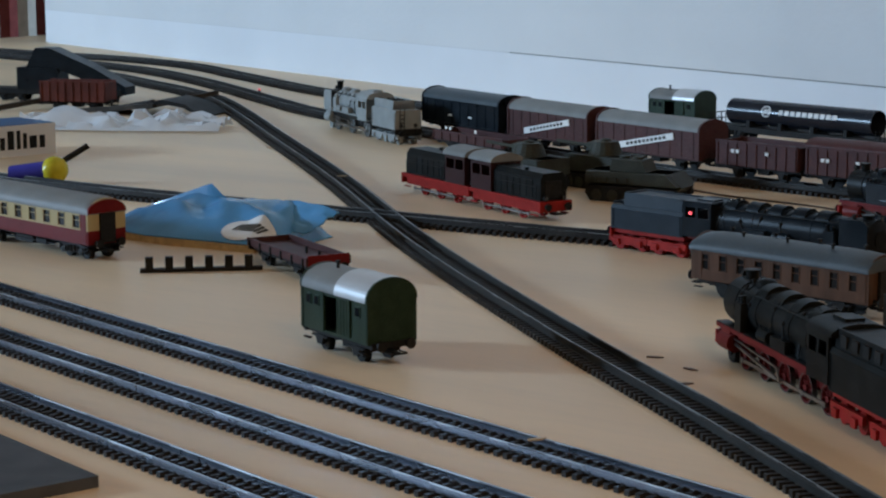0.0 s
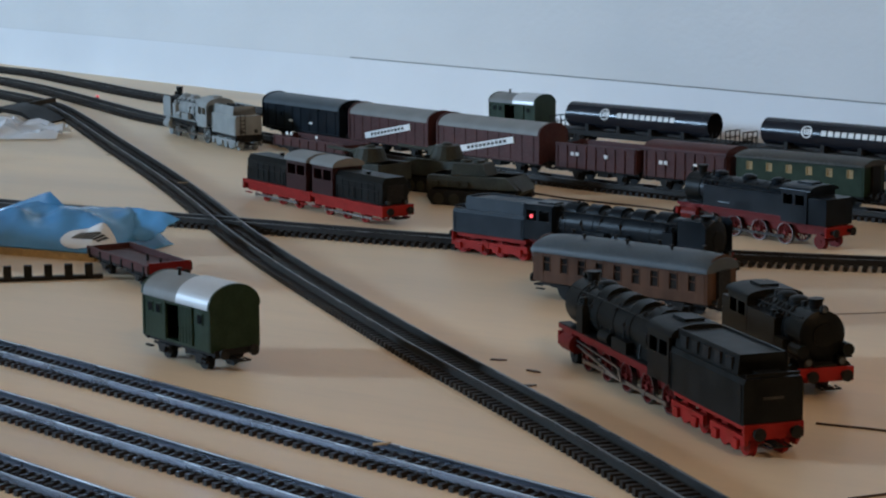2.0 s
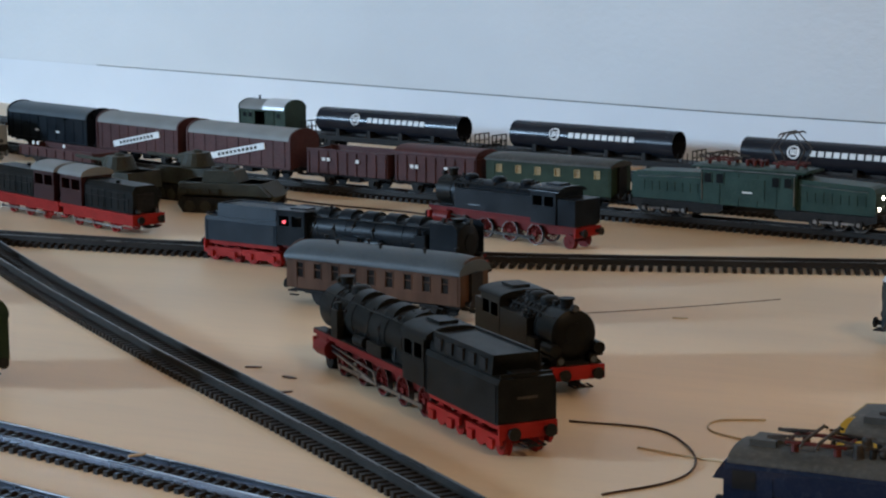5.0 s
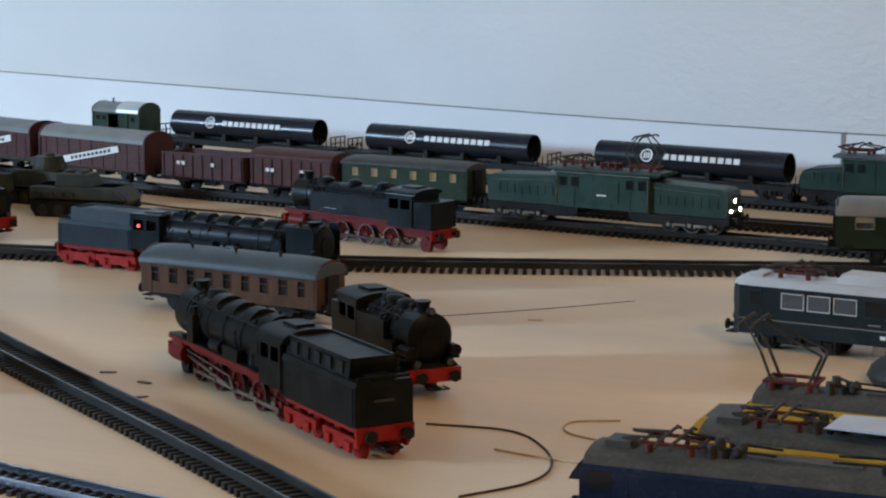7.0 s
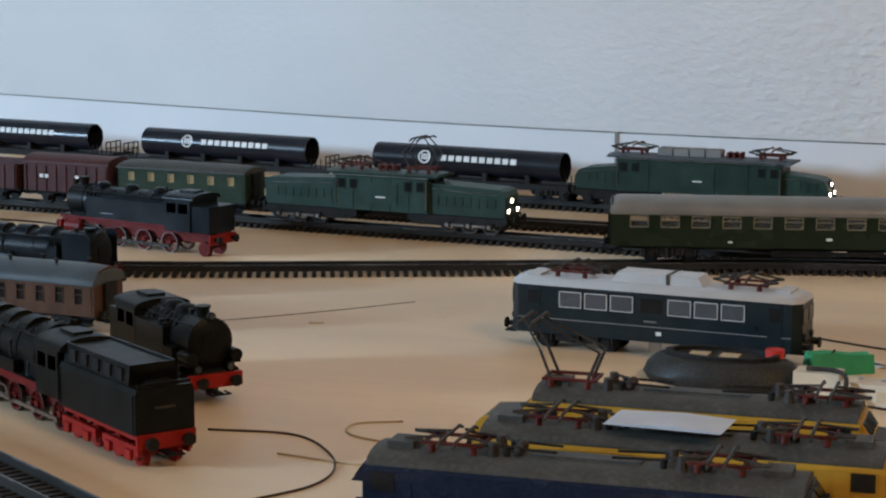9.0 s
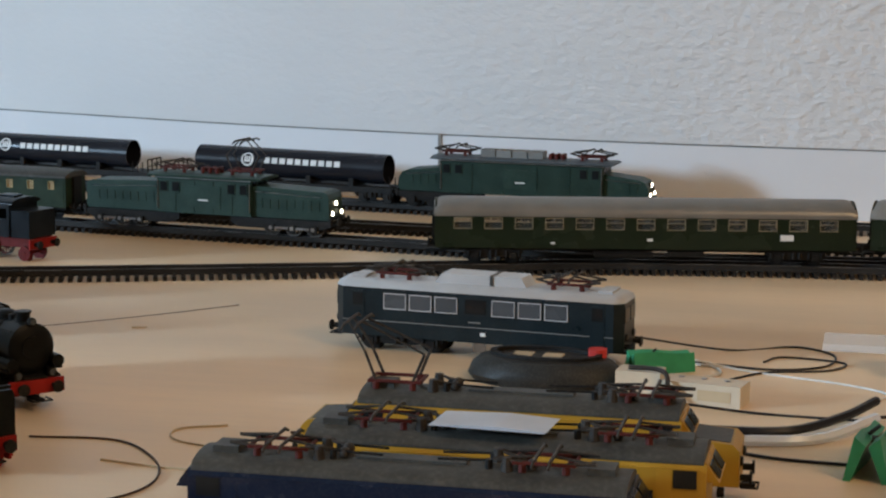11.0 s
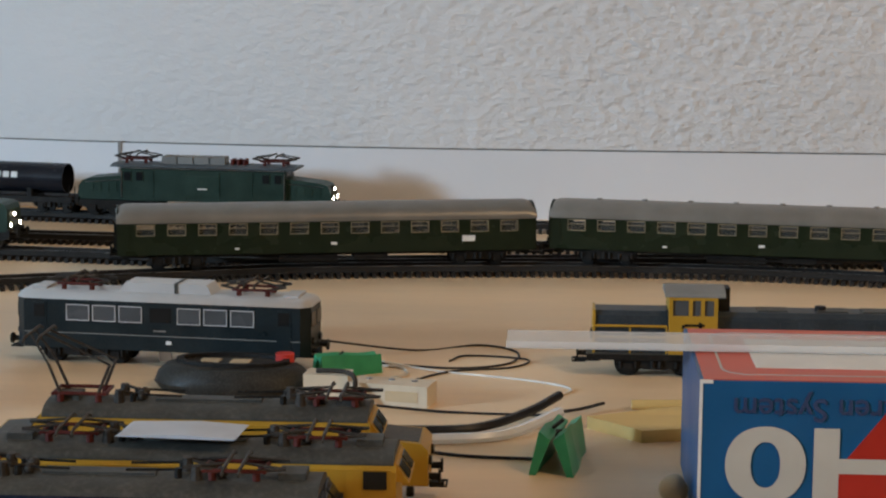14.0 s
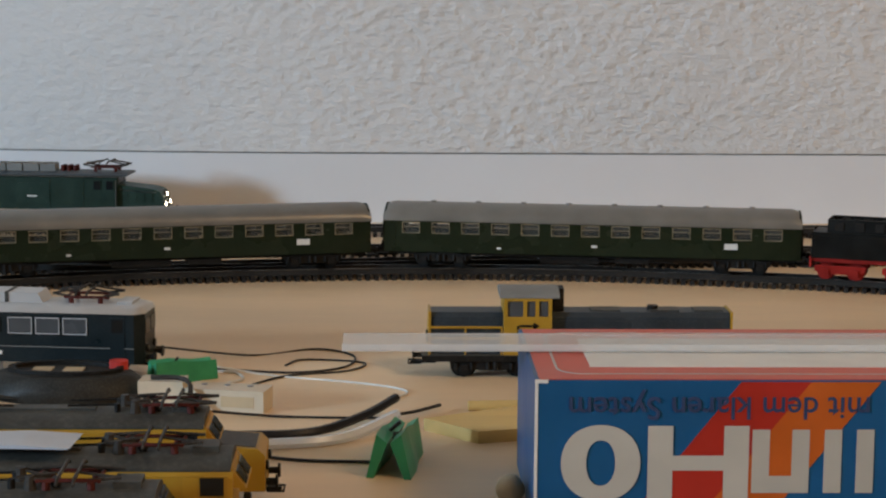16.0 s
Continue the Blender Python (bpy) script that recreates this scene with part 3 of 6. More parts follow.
def box_wagon(label, L=78, W=33, H=46, body=None, roof=None, sign=True, group=""):
    t = thing("covered_wagon", label, "railway wagon", group)
    chassis(t, L)
    body, roof = body or BROWN, roof or ROOFGREY
    e = H - 9
    bm = bmesh.new()
    prism(bm, [(-W / 2, 11), (W / 2, 11)] + arch(W, e, H - e - 1), -L / 2, L / 2, "x")
    part("body", bm, body, t)
    bm = bmesh.new()
    prism(bm, arch(W + 1.4, e - 0.5, H - e + 0.2, 14, 0.8), -L / 2 + 1.0, L / 2 - 1.4, "x")
    part("roof", bm, roof, t, smooth=True)
    for a in (-1, 1):
        bm = bmesh.new()
        outer = arch(W + 2.2, e - 0.4, H - e + 1.0, 14)
        prism(bm, outer + [(-W / 2 - 1.1, 11), (W / 2 + 1.1, 11)], a * L / 2 - 1.3, a * L / 2 + 0.6, "x")
        part("end_frame", bm, body, t)
    for k in range(9):
        x = -L / 2 + L * (k + 0.5) / 9
        for s in (-1, 1):
            part("rib", bm_box(x - 0.5, x + 0.5, s * W / 2 - 0.5, s * W / 2 + 0.5, 12, e - 0.5), body, t)
    part("sill", bm_box(-L / 2 + 1, L / 2 - 1, -W / 2 - 0.8, W / 2 + 0.8, 11, 12.4), body, t)
    if sign:
        bm = bmesh.new()
        c, s = math.cos(radians(11)), math.sin(radians(11))
        u0, w0 = 2.0, 23.0
        pts = [(u0 + c * p - s * q - 4, w0 + s * p + c * q) for p, q in ((-34, -2.9), (38, -2.9), (38, 2.9), (-34, 2.9))]
        prism(bm, pts, -W / 2 - 1.4, -W / 2 - 0.6, "y")
        sg = part("sign_board", bm, WHITE, t, "white slanting name board with grey bars")
        bm = bmesh.new()
        for k in range(10):
            p0 = -24 + k * 5.4
            prism(bm, [(u0 + c * p - s * q - 4, w0 + s * p + c * q) for p, q in ((p0, -1.3), (p0 + 3.6, -1.3), (p0 + 3.6, 1.3), (p0, 1.3))], -W / 2 - 1.6, -W / 2 - 1.4, "y")
        part("bars", bm, DUSTROOF, sg)
    else:
        for x in (-20, 16):
            part("mark", bm_box(x, x + 6, -W / 2 - 0.9, -W / 2 - 0.5, 20, 22), WHITE, t)
    return t


def open_wagon(label, L=78, W=32, H=31, roofed=False, group="", paint=None):
    paint = paint or BROWN
    t = thing("open_wagon", label, "railway wagon", group)
    chassis(t, L)
    bm = bmesh.new()
    box(bm, -L / 2, L / 2, -W / 2, W / 2, 11, 12.4)
    for s in (-1, 1):
        box(bm, -L / 2, L / 2, s * (W / 2 - 0.6) - 0.6, s * (W / 2 - 0.6) + 0.6, 12.4, H)
        box(bm, s * (L / 2 - 0.6) - 0.6, s * (L / 2 - 0.6) + 0.6, -W / 2 + 1.2, W / 2 - 1.2, 12.4, H)
    part("body", bm, paint, t)
    for k in range(9):
        x = -L / 2 + 2 + (L - 4) * k / 8
        for s in (-1, 1):
            part("rib", bm_box(x - 0.7, x + 0.7, s * (W / 2 + 0.5) - 0.5, s * (W / 2 + 0.5) + 0.5, 11, H - 1), paint, t)
    for s in (-1, 1):
        part("top_rail", bm_box(-L / 2, L / 2, s * W / 2 - 0.9, s * W / 2 + 0.9, H, H + 1.2), paint, t)
    if roofed:
        bm = bmesh.new()
        prism(bm, arch(W + 1.5, H + 1.2, 6, 12, 0.6), -L / 2 - 0.5, L / 2 + 0.5, "x")
        part("roof", bm, BROWN, t, "low brown curved roof", smooth=True)
    else:
        bm = bmesh.new()
        for k in range(26):
            ball(bm, (random.uniform(-L / 2 + 5, L / 2 - 5), random.uniform(-11, 11), H - 6 + random.uniform(-1.5, 1.5)), random.uniform(2.5, 5), 0.6)
        part("load", bm, DARKSTEEL, t, "dark lumpy load")
    for x in (-L * 0.30, -L * 0.24, L * 0.12) if paint is BROWN else ():
        part("mark", bm_box(x, x + 3.5, -W / 2 - 1.3, -W / 2 - 0.9, 22, 25), WHITE, t)
    return t


def flat_wagon(label, L=88, W=30):
    t = thing("flat_wagon", label, "railway wagon")
    chassis(t, L, 8.0)
    bm = bmesh.new()
    box(bm, -L / 2, L / 2, -W / 2, W / 2, 11, 12.6)
    part("deck", bm, BROWN, t, bevel=0.2)
    for s in (-1, 1):
        part("side_board", bm_box(-L / 2, L / 2, s * W / 2 - 0.6, s * W / 2 + 0.6, 11.4, 16.5), BROWN, t)
        part("end_board", bm_box(s * L / 2 - 0.6, s * L / 2 + 0.6, -W / 2 + 0.7, W / 2 - 0.7, 11.4, 18.0 if s > 0 else 16.0), DEEPRED if s > 0 else BROWN, t)
        for k in range(6):
            x = -L / 2 + 5 + k * (L - 10) / 5
            part("stake_pocket", bm_box(x - 0.8, x + 0.8, s * (W / 2 + 0.8) - 0.6, s * (W / 2 + 0.8) + 0.6, 9.5, 15.5), DARKSTEEL, t)
    bm = bmesh.new()
    tube(bm, (8, 3, 12.5), (8, 3, 17), 1.0, 8)
    tube(bm, (26, 4, 12.5), (26, 4, 16.5), 1.0, 8)
    part("stanchion", bm, DARKSTEEL, t)
    return t


def pipe_wagon(label, L=226, pipe=178):
    t = thing("pipe_wagon", label, "railway wagon", "pipe train")
    bm = bmesh.new()
    box(bm, -L / 2, L / 2, -12, 12, 11, 13)
    for s in (-1, 1):
        prism(bm, [(-L / 2, 13), (-L / 2, 10), (-40, 7), (40, 7), (L / 2, 10), (L / 2, 13)], s * 12, s * 13.4, "y")
    part("frame", bm, DARKSTEEL, t)
    for a in (-1, 1):
        bogie(t, a * L * 0.36, 22)
        buffers(t, a * L / 2, 12)
        coupling(t, a * L / 2)
        bm = bmesh.new()
        for y in (-11, -4, 4, 11):
            tube(bm, (a * (L / 2 - 3), y, 13), (a * (L / 2 - 3), y, 24), 0.6, 6)
        tube(bm, (a * (L / 2 - 3), -11, 24), (a * (L / 2 - 3), 11, 24), 0.6, 6)
        tube(bm, (a * (L / 2 - 3), -11, 18), (a * (L / 2 - 3), 11, 18), 0.5, 6)
        for k in range(3):
            tube(bm, (a * (L / 2 - 8 - 5 * k), -11.5, 13), (a * (L / 2 - 8 - 5 * k), -11.5, 22), 0.5, 6)
        part("end_railing", bm, DARKSTEEL, t)
    for x in (-60, -20, 20, 60):
        bm = bmesh.new()
        prism(bm, [(-13, 13), (13, 13), (13, 20), (8, 16), (0, 14.6), (-8, 16), (-13, 20)], x - 2, x + 2, "x")
        part("cradle", bm, DARKSTEEL, t)
    put_pipe = thing("steel_pipe", "black hollow steel pipe with a white emblem, lying on a wagon", "pipe", "pipe load")
    R, n = 12.5, 32
    bm = bmesh.new()
    rings = [[bm.verts.new((x * K, r * math.cos(2 * math.pi * i / n) * K, r * math.sin(2 * math.pi * i / n) * K)) for i in range(n)] for x, r in ((-pipe / 2, R), (pipe / 2, R), (pipe / 2, R - 1), (-pipe / 2, R - 1))]
    for a in range(4):
        for i in range(n):
            bm.faces.new((rings[a][i], rings[a][(i + 1) % n], rings[(a + 1) % 4][(i + 1) % n], rings[(a + 1) % 4][i]))
    part("shell", bm, PIPE, put_pipe, smooth=True)

    def badge(bm, x0, x1, a0, a1):
        rows = [[bm.verts.new((x * K, -(R + 0.15) * math.cos(radians(a)) * K, (R + 0.15) * math.sin(radians(a)) * K)) for x in (x0, x1)] for a in np.linspace(a0, a1, 5)]
        for r, s in zip(rows, rows[1:]):
            bm.faces.new((r[0], r[1], s[1], s[0]))
    for x0 in np.linspace(-22, 44, 10):
        bm = bmesh.new()
        badge(bm, x0, x0 + 5.4, 4, 26)
        part("printed_block", bm, WHITE, put_pipe, "white printed block")
    bm = bmesh.new()
    for i in range(12):
        g0, g1 = 2 * math.pi * i / 12, 2 * math.pi * (i + 1) / 12
        q = []
        for g, r in ((g0, 6), (g1, 6), (g1, 4.6), (g0, 4.6)):
            an = (15 * K + 0) and math.radians(16) + r * math.sin(g) / R
            q.append(bm.verts.new(((-38 + r * math.cos(g)) * K, -(R + 0.15) * math.cos(an) * K, (R + 0.15) * math.sin(an) * K)))
        bm.faces.new(q)
    for g in (0.5, 1.3, 2.1, 2.9):
        badge(bm, -42 + 2.6 * g, -40.6 + 2.6 * g, 4, 28)
    part("emblem", bm, WHITE, put_pipe, "round white emblem")
    return t, put_pipe


# ---- coaches ----
def coach(name, label, L, W=32, eave=35, H=45, zlow=11, n=10, lower=None, upper=None, roof=None, w0=24.5, w1=31, fill=0.62, frame_mat=None, pane=None, group="", vents=0, bogies=True, split=None, seats=True, doors=True):
    t = thing(name, label, "railway coach", group)
    upper = upper or lower
    frame_mat = frame_mat or SILVER
    split = split or w0 - 1
    for s in (-1, 1):
        part("lower_side", bm_box(-L / 2, L / 2, s * (W / 2 - 0.6) - 0.6, s * (W / 2 - 0.6) + 0.6, zlow, split), lower, t)
        part("lower_end", bm_box(s * (L / 2 - 0.6) - 0.6, s * (L / 2 - 0.6) + 0.6, -W / 2 + 1.2, W / 2 - 1.2, zlow, split), lower, t)
    part("coach_floor", bm_box(-L / 2 + 1.2, L / 2 - 1.2, -W / 2 + 1.2, W / 2 - 1.2, zlow, zlow + 1.2), DARKSTEEL, t)
    bm = bmesh.new()
    cell = L * 0.94 / n
    cw = cell * fill
    edges = [-L / 2]
    for k in range(n):
        c = -L * 0.47 + cell * (k + 0.5)
        edges += [c - cw / 2, c + cw / 2]
    edges.append(L / 2)
    for s in (-1, 1):
        y0, y1 = s * (W / 2 - 0.6) - 0.6, s * (W / 2 - 0.6) + 0.6
        box(bm, -L / 2, L / 2, y0, y1, split, w0)
        box(bm, -L / 2, L / 2, y0, y1, w1, eave)
        for a, b in zip(edges[::2], edges[1::2]):
            box(bm, a, b, y0, y1, w0, w1)
    for a in (-1, 1):
        prism(bm, [(-W / 2 + 1.2, split), (W / 2 - 1.2, split)] + arch(W - 2.4, eave, H - eave - 0.8), a * (L / 2 - 0.6) - 0.6, a * (L / 2 - 0.6) + 0.6, "x")
    part("upper_side", bm, upper, t)
    for k in range(n):
        c = -L * 0.47 + cell * (k + 0.5)
        for s in (-1, 1):
            y = s * W / 2
            bm = bmesh.new()
            for q in ((c - cw / 2, c - cw / 2 + 0.5, w0, w1), (c + cw / 2 - 0.5, c + cw / 2, w0, w1), (c - cw / 2, c + cw / 2, w0, w0 + 0.5), (c - cw / 2, c + cw / 2, w1 - 0.5, w1), (c - cw / 2, c + cw / 2, w0 + (w1 - w0) * 0.6 - 0.2, w0 + (w1 - w0) * 0.6 + 0.2)):
                box(bm, q[0], q[1], y - 0.3, y + 0.3, q[2], q[3])
            wn = part("window", bm, frame_mat, t)
            part("pane", bm_box(c - cw / 2, c + cw / 2, s * (W / 2 - 0.9) - 0.15, s * (W / 2 - 0.9) + 0.15, w0, w1), pane or CLEAR, wn)
    if seats:
        bm = bmesh.new()
        for k in range(n + 1):
            c = -L * 0.47 + cell * k
            box(bm, c - 0.8, c + 0.8, -W / 2 + 3, W / 2 - 3, zlow + 1.2, w1 - 1)
            box(bm, c - 3.4, c + 3.4, -W / 2 + 3, W / 2 - 3, zlow + 1.2, w0 - 2)
        part("interior", bm, SEATPANE, t, "tan moulded seats and partitions")
    bm = bmesh.new()
    over, taper = (1.0, 7) if bogies else (4.0, 19)
    prof = arch(W + over, eave - 0.4, H - eave + 0.4, 16, 0.9)
    xs = [(-L / 2 - 0.6, 0.72), (-L / 2 + 2, 0.88), (-L / 2 + taper * 0.6, 0.97), (-L / 2 + taper, 1.0), (L / 2 - taper, 1.0), (L / 2 - taper * 0.6, 0.97), (L / 2 - 2, 0.88), (L / 2 + 0.6, 0.72)]
    rings = [[bm.verts.new((x * K, y * (0.97 + 0.03 * f) * K, ((eave - 1.3) + (z - eave + 1.3) * f) * K)) for y, z in prof] for x, f in xs]
    for r, q in zip(rings, rings[1:]):
        for i in range(len(prof)):
            bm.faces.new((r[i], q[i], q[(i + 1) % len(prof)], r[(i + 1) % len(prof)]))
    bm.faces.new(rings[0]), bm.faces.new(rings[-1])
    part("roof", bm, roof, t, smooth=True)
    for k in range(vents):
        bm = bmesh.new()
        x = -L * 0.44 + L * 0.88 * (k + 0.5) / vents
        if bogies:
            tube(bm, (x, 0, H - 0.5), (x, 0, H + 0.9), 2.0, 10)
            part("roof_vent", bm, roof, t)
            continue
        y = -5 if k % 2 else 5
        tube(bm, (x, y, H - 2), (x, y, H + 1.4), 0.8, 8)
        tube(bm, (x, y, H + 1.2), (x, y, H + 2.4), 1.5, 10)
        part("roof_vent", bm, DARKSTEEL, t, "small dark roof vent")
    if L > 200:
        for x, w, z in ((L * 0.335, 9, 17.5), (L * 0.01, 4, 16.5), (-L * 0.22, 3, 14)):
            part("sign_plate", bm_box(x - w / 2, x + w / 2, -W / 2 - 0.25, -W / 2 + 0.1, z, z + w * 0.45), WHITE, t, "small white sign plate")
    bm = bmesh.new()
    box(bm, -L / 2 + 3, L / 2 - 3, -10, 10, 8.5, zlow)
    box(bm, -L * 0.12, L * 0.02, -12, 12, 4.5, 9)
    box(bm, L * 0.06, L * 0.14, -13, 13, 5.5, 9)
    for s in (-1, 1):
        tube(bm, (-L * 0.2, s * 12, 7), (L * 0.2, s * 12, 7), 0.6, 6)
    part("underframe", bm, DARKSTEEL, t)
    for a in (-1, 1):
        if bogies:
            bogie(t, a * L * 0.36, 26 if L > 200 else 20)
        else:
            wheelset(t, a * L * 0.33, 5.4)
            for s in (-1, 1):
                bm = bmesh.new()
                prism(bm, [(a * L * 0.33 - 5, 10), (a * L * 0.33 + 5, 10), (a * L * 0.33 + 2.4, 3.5), (a * L * 0.33 - 2.4, 3.5)], s * 11.8, s * 13.4, "y")
                box(bm, a * L * 0.33 - 9, a * L * 0.33 + 9, s * 12.6 - 0.8, s * 12.6 + 0.8, 8, 9)
                part("axle_guard", bm, DARKSTEEL, t)
        buffers(t, a * L / 2, 12)
        coupling(t, a * L / 2)
        bm = bmesh.new()
        box(bm, a * (L / 2 + 0.9) - 1.2, a * (L / 2 + 0.9) + 1.2, -6, 6, zlow + 1, eave - 1)
        part("gangway", bm, DARKSTEEL, t)
        if doors:
            for s in (-1, 1):
                x = a * (L / 2 - 5)
                part("door", bm_box(x - 3.2, x + 3.2, s * W / 2 - 0.3, s * W / 2 + 0.35, zlow + 1, w1 + 1), lower, t)
                part("step", bm_box(x - 3, x + 3, s * 14 - 1, s * 14 + 1, 6, 6.7), DARKSTEEL, t)
    return t


# ---- steam engines ----
def steam_engine(name, label, L=140, drivers=4, r=8.0, body=None, wheel=None, R=11.0, zb=31, H=50, lead=1, trail=0, deflector=False, tank=False, bunker=0, cab_len=24, domes=3, bumps=0, group="", beam=True, lamps=False):
    """Front towards +x."""
    t = thing(name, label, "steam engine", group)
    body, wheel = body or BLACK, wheel or LOCORED
    rods = DUSTARM if body is SLATE or wheel is BLACK else STEEL
    x1, x0 = L / 2, -L / 2
    cab0, cab1 = x0 + bunker, x0 + bunker + cab_len
    bm = bmesh.new()
    box(bm, x0 + 1, x1 - 2, -6.5, 6.5, 9, 17)
    for s in (-1, 1):
        box(bm, x0 + 2, x1 - 2, s * 10.5 - 0.8, s * 10.5 + 0.8, 15, 19)
    part("frame", bm, LOCORED if wheel is LOCORED else DARKSTEEL, t)
    bm = bmesh.new()
    tube(bm, (cab1 - 3, 0, zb), (x1 - 22, 0, zb), R, 28)
    part("boiler", bm, body, t, smooth=True)
    for x in np.linspace(cab1 + 8, x1 - 28, 5):
        bm = bmesh.new()
        tube(bm, (x - 0.6, 0, zb), (x + 0.6, 0, zb), R + 0.35, 28)
        part("boiler_band", bm, body, t, smooth=True)
    part("firebox", bm_box(cab1 - 2, cab1 + 22, -R * 0.9, R * 0.9, 17, zb), body, t, bevel=0.5)
    bm = bmesh.new()
    tube(bm, (x1 - 22, 0, zb), (x1 - 7, 0, zb), R + 0.6, 28)
    tube(bm, (x1 - 7, 0, zb), (x1 - 5.4, 0, zb), R + 0.6, 28, R * 0.8)
    tube(bm, (x1 - 5.4, 0, zb), (x1 - 4.8, 0, zb), R * 0.5, 20)
    box(bm, x1 - 20, x1 - 9, -7, 7, 17, zb - 6)
    part("smokebox", bm, BLACK, t, "matt black smokebox", smooth=True)
    bm = bmesh.new()
    tube(bm, (x1 - 15, 0, zb + R - 1), (x1 - 15, 0, H), 3.0, 18, 3.6)
    tube(bm, (x1 - 15, 0, H), (x1 - 15, 0, H + 0.9), 4.1, 18)
    part("chimney", bm, BLACK, t, smooth=True)
    span = np.linspace(x1 - 34, cab1 + 16, max(domes, 1))
    for x in span[:domes]:
        bm = bmesh.new()
        tube(bm, (x, 0, zb + R - 3), (x, 0, zb + R + 1.4), 5.4, 18)
        ball(bm, (x, 0, zb + R + 1.2), 5.4, 0.45)
        part("dome", bm, body, t, smooth=True)
    for k in range(bumps):
        x = cab1 + 10 + k * (x1 - 36 - cab1) / max(1, bumps)
        bm = bmesh.new()
        prism(bm, arch(17, zb + R - 4.5, 7.0, 10), x - 5, x + 5, "x")
        part("boiler_box", bm, body, t, smooth=True)
    for s in (-1, 1):
        bm = bmesh.new()
        tube(bm, (cab1, s * (R * 0.78), zb + R * 0.72), (x1 - 10, s * (R * 0.78), zb + R * 0.72), 0.5, 6)
        part("handrail", bm, DARKSTEEL, t)
        part("running_board", bm_box(cab1, x1 - 3, min(s * 8, s * 14.5), max(s * 8, s * 14.5), 20, 21), body, t)
        if wheel is LOCORED:
            part("valance", bm_box(cab1 - 2, x1 - 3, min(s * 13.6, s * 14.8), max(s * 13.6, s * 14.8), 18.2, 20.4), DEEPRED, t, "dark red edge under the running board")
        bm = bmesh.new()
        box(bm, cab1 + 26, cab1 + 44, min(s * 10.5, s * 15), max(s * 10.5, s * 15), 21, 27)
        tube(bm, (cab1 + 50, s * 12, 24), (cab1 + 62, s * 12, 24), 3.2, 12)
        part("side_fitting", bm, body, t)
        bm = bmesh.new()
        tube(bm, (x1 - 24, s * 12.4, 12.5), (x1 - 9, s * 12.4, 12.5), 5.0, 16)
        box(bm, x1 - 22, x1 - 11, min(s * 8, s * 15), max(s * 8, s * 15), 14, 19.5)
        part("cylinder", bm, LOCORED if wheel is LOCORED else body, t)
        if deflector:
            bm = bmesh.new()
            prism(bm, [(x1 - 26, 21), (x1 - 5, 21), (x1 - 5, 39), (x1 - 8, 42), (x1 - 26, 42)], s * 14.6, s * 15.3, "y")
            part("smoke_deflector", bm, body, t)
    # pipes, valves and covers over the boiler
    for s in (-1, 1):
        for k in range(7):
            x = cab1 + 6 + (x1 - 32 - cab1) * k / 6
            g = radians(random.uniform(10, 60))
            bm = bmesh.new()
            p = (x, s * (R + 0.3) * math.cos(g), zb + (R + 0.3) * math.sin(g))
            tube(bm, (x, s * (R * 0.55), zb + R * 0.9), p, 0.55, 6)
            tube(bm, p, (x + random.uniform(-6, 6), s * (R + 0.6), 21), 0.5, 6)
            ball(bm, p, 1.1)
            part("boiler_pipe", bm, DARKSTEEL, t)
        bm = bmesh.new()
        x = x1 - 34
        box(bm, x - 4, x + 4, s * (R + 1.2) - 2.4, s * (R + 1.2) + 2.4, 21, zb + 4)
        tube(bm, (x - 2, s * (R + 1.4), zb + 3), (x - 2, s * (R + 1.4), zb + 8), 1.5, 10)
        tube(bm, (x + 2, s * (R + 1.4), zb + 3), (x + 2, s * (R + 1.4), zb + 7), 1.2, 10)
        part("air_pump", bm, body, t)
    for x, w, h in ((cab1 + 9, 2.0, 2.6), (cab1 + 13, 1.2, 3.4), (x1 - 24, 1.4, 2.6)):
        bm = bmesh.new()
        tube(bm, (x, -2, zb + R - 1), (x, -2, zb + R + h), w, 10)
        tube(bm, (x, 3, zb + R - 1), (x, 3, zb + R + h * 0.7), w * 0.6, 8)
        part("valve", bm, DARKSTEEL, t)
    if tank:
        for s in (-1, 1):
            bm = bmesh.new()
            box(bm, cab1 - 0.5, x1 - 30, min(s * 7, s * 15), max(s * 7, s * 15), 21, 36)
            part("side_tank", bm, body, t, bevel=0.6)
    # cab with open side windows
    zc = 41
    for s in (-1, 1):
        y0, y1 = s * 14.6 - 0.6, s * 14.6 + 0.6
        part("cab_side", bm_box(cab0, cab1, y0, y1, 17, 30), body, t)
        part("cab_lintel", bm_box(cab0, cab1, y0, y1, 37, zc), body, t)
        for q in (cab0, cab0 + cab_len * 0.45, cab1 - 2.2):
            part("cab_pillar", bm_box(q, q + 2.2, y0, y1, 30, 37), body, t)
    part("cab_front", bm_box(cab1 - 1.2, cab1, -14, 14, 17, zc), body, t)
    part("cab_floor", bm_box(cab0, cab1 - 1.2, -14, 14, 17, 18), body, t)
    if bunker:
        part("cab_back", bm_box(cab0, cab0 + 1.2, -14, 14, 18, zc), body, t)
        part("bunker", bm_box(x0 + 1, cab0, -14, 14, 17, 36), body, t, bevel=0.4)
    bm = bmesh.new()
    prism(bm, arch(31, zc - 0.3, H - zc - 2.4, 14, 0.7), cab0 - 3, cab1 + 1.5, "x")
    part("cab_roof", bm, body, t, smooth=True)
    bm = bmesh.new()
    box(bm, cab0 + 4, cab1 - 6, -5, 5, H - 3.2, H - 1.6)
    part("roof_vent", bm, body, t)
    # wheels and rods
    lead_len = 24 if lead else 12
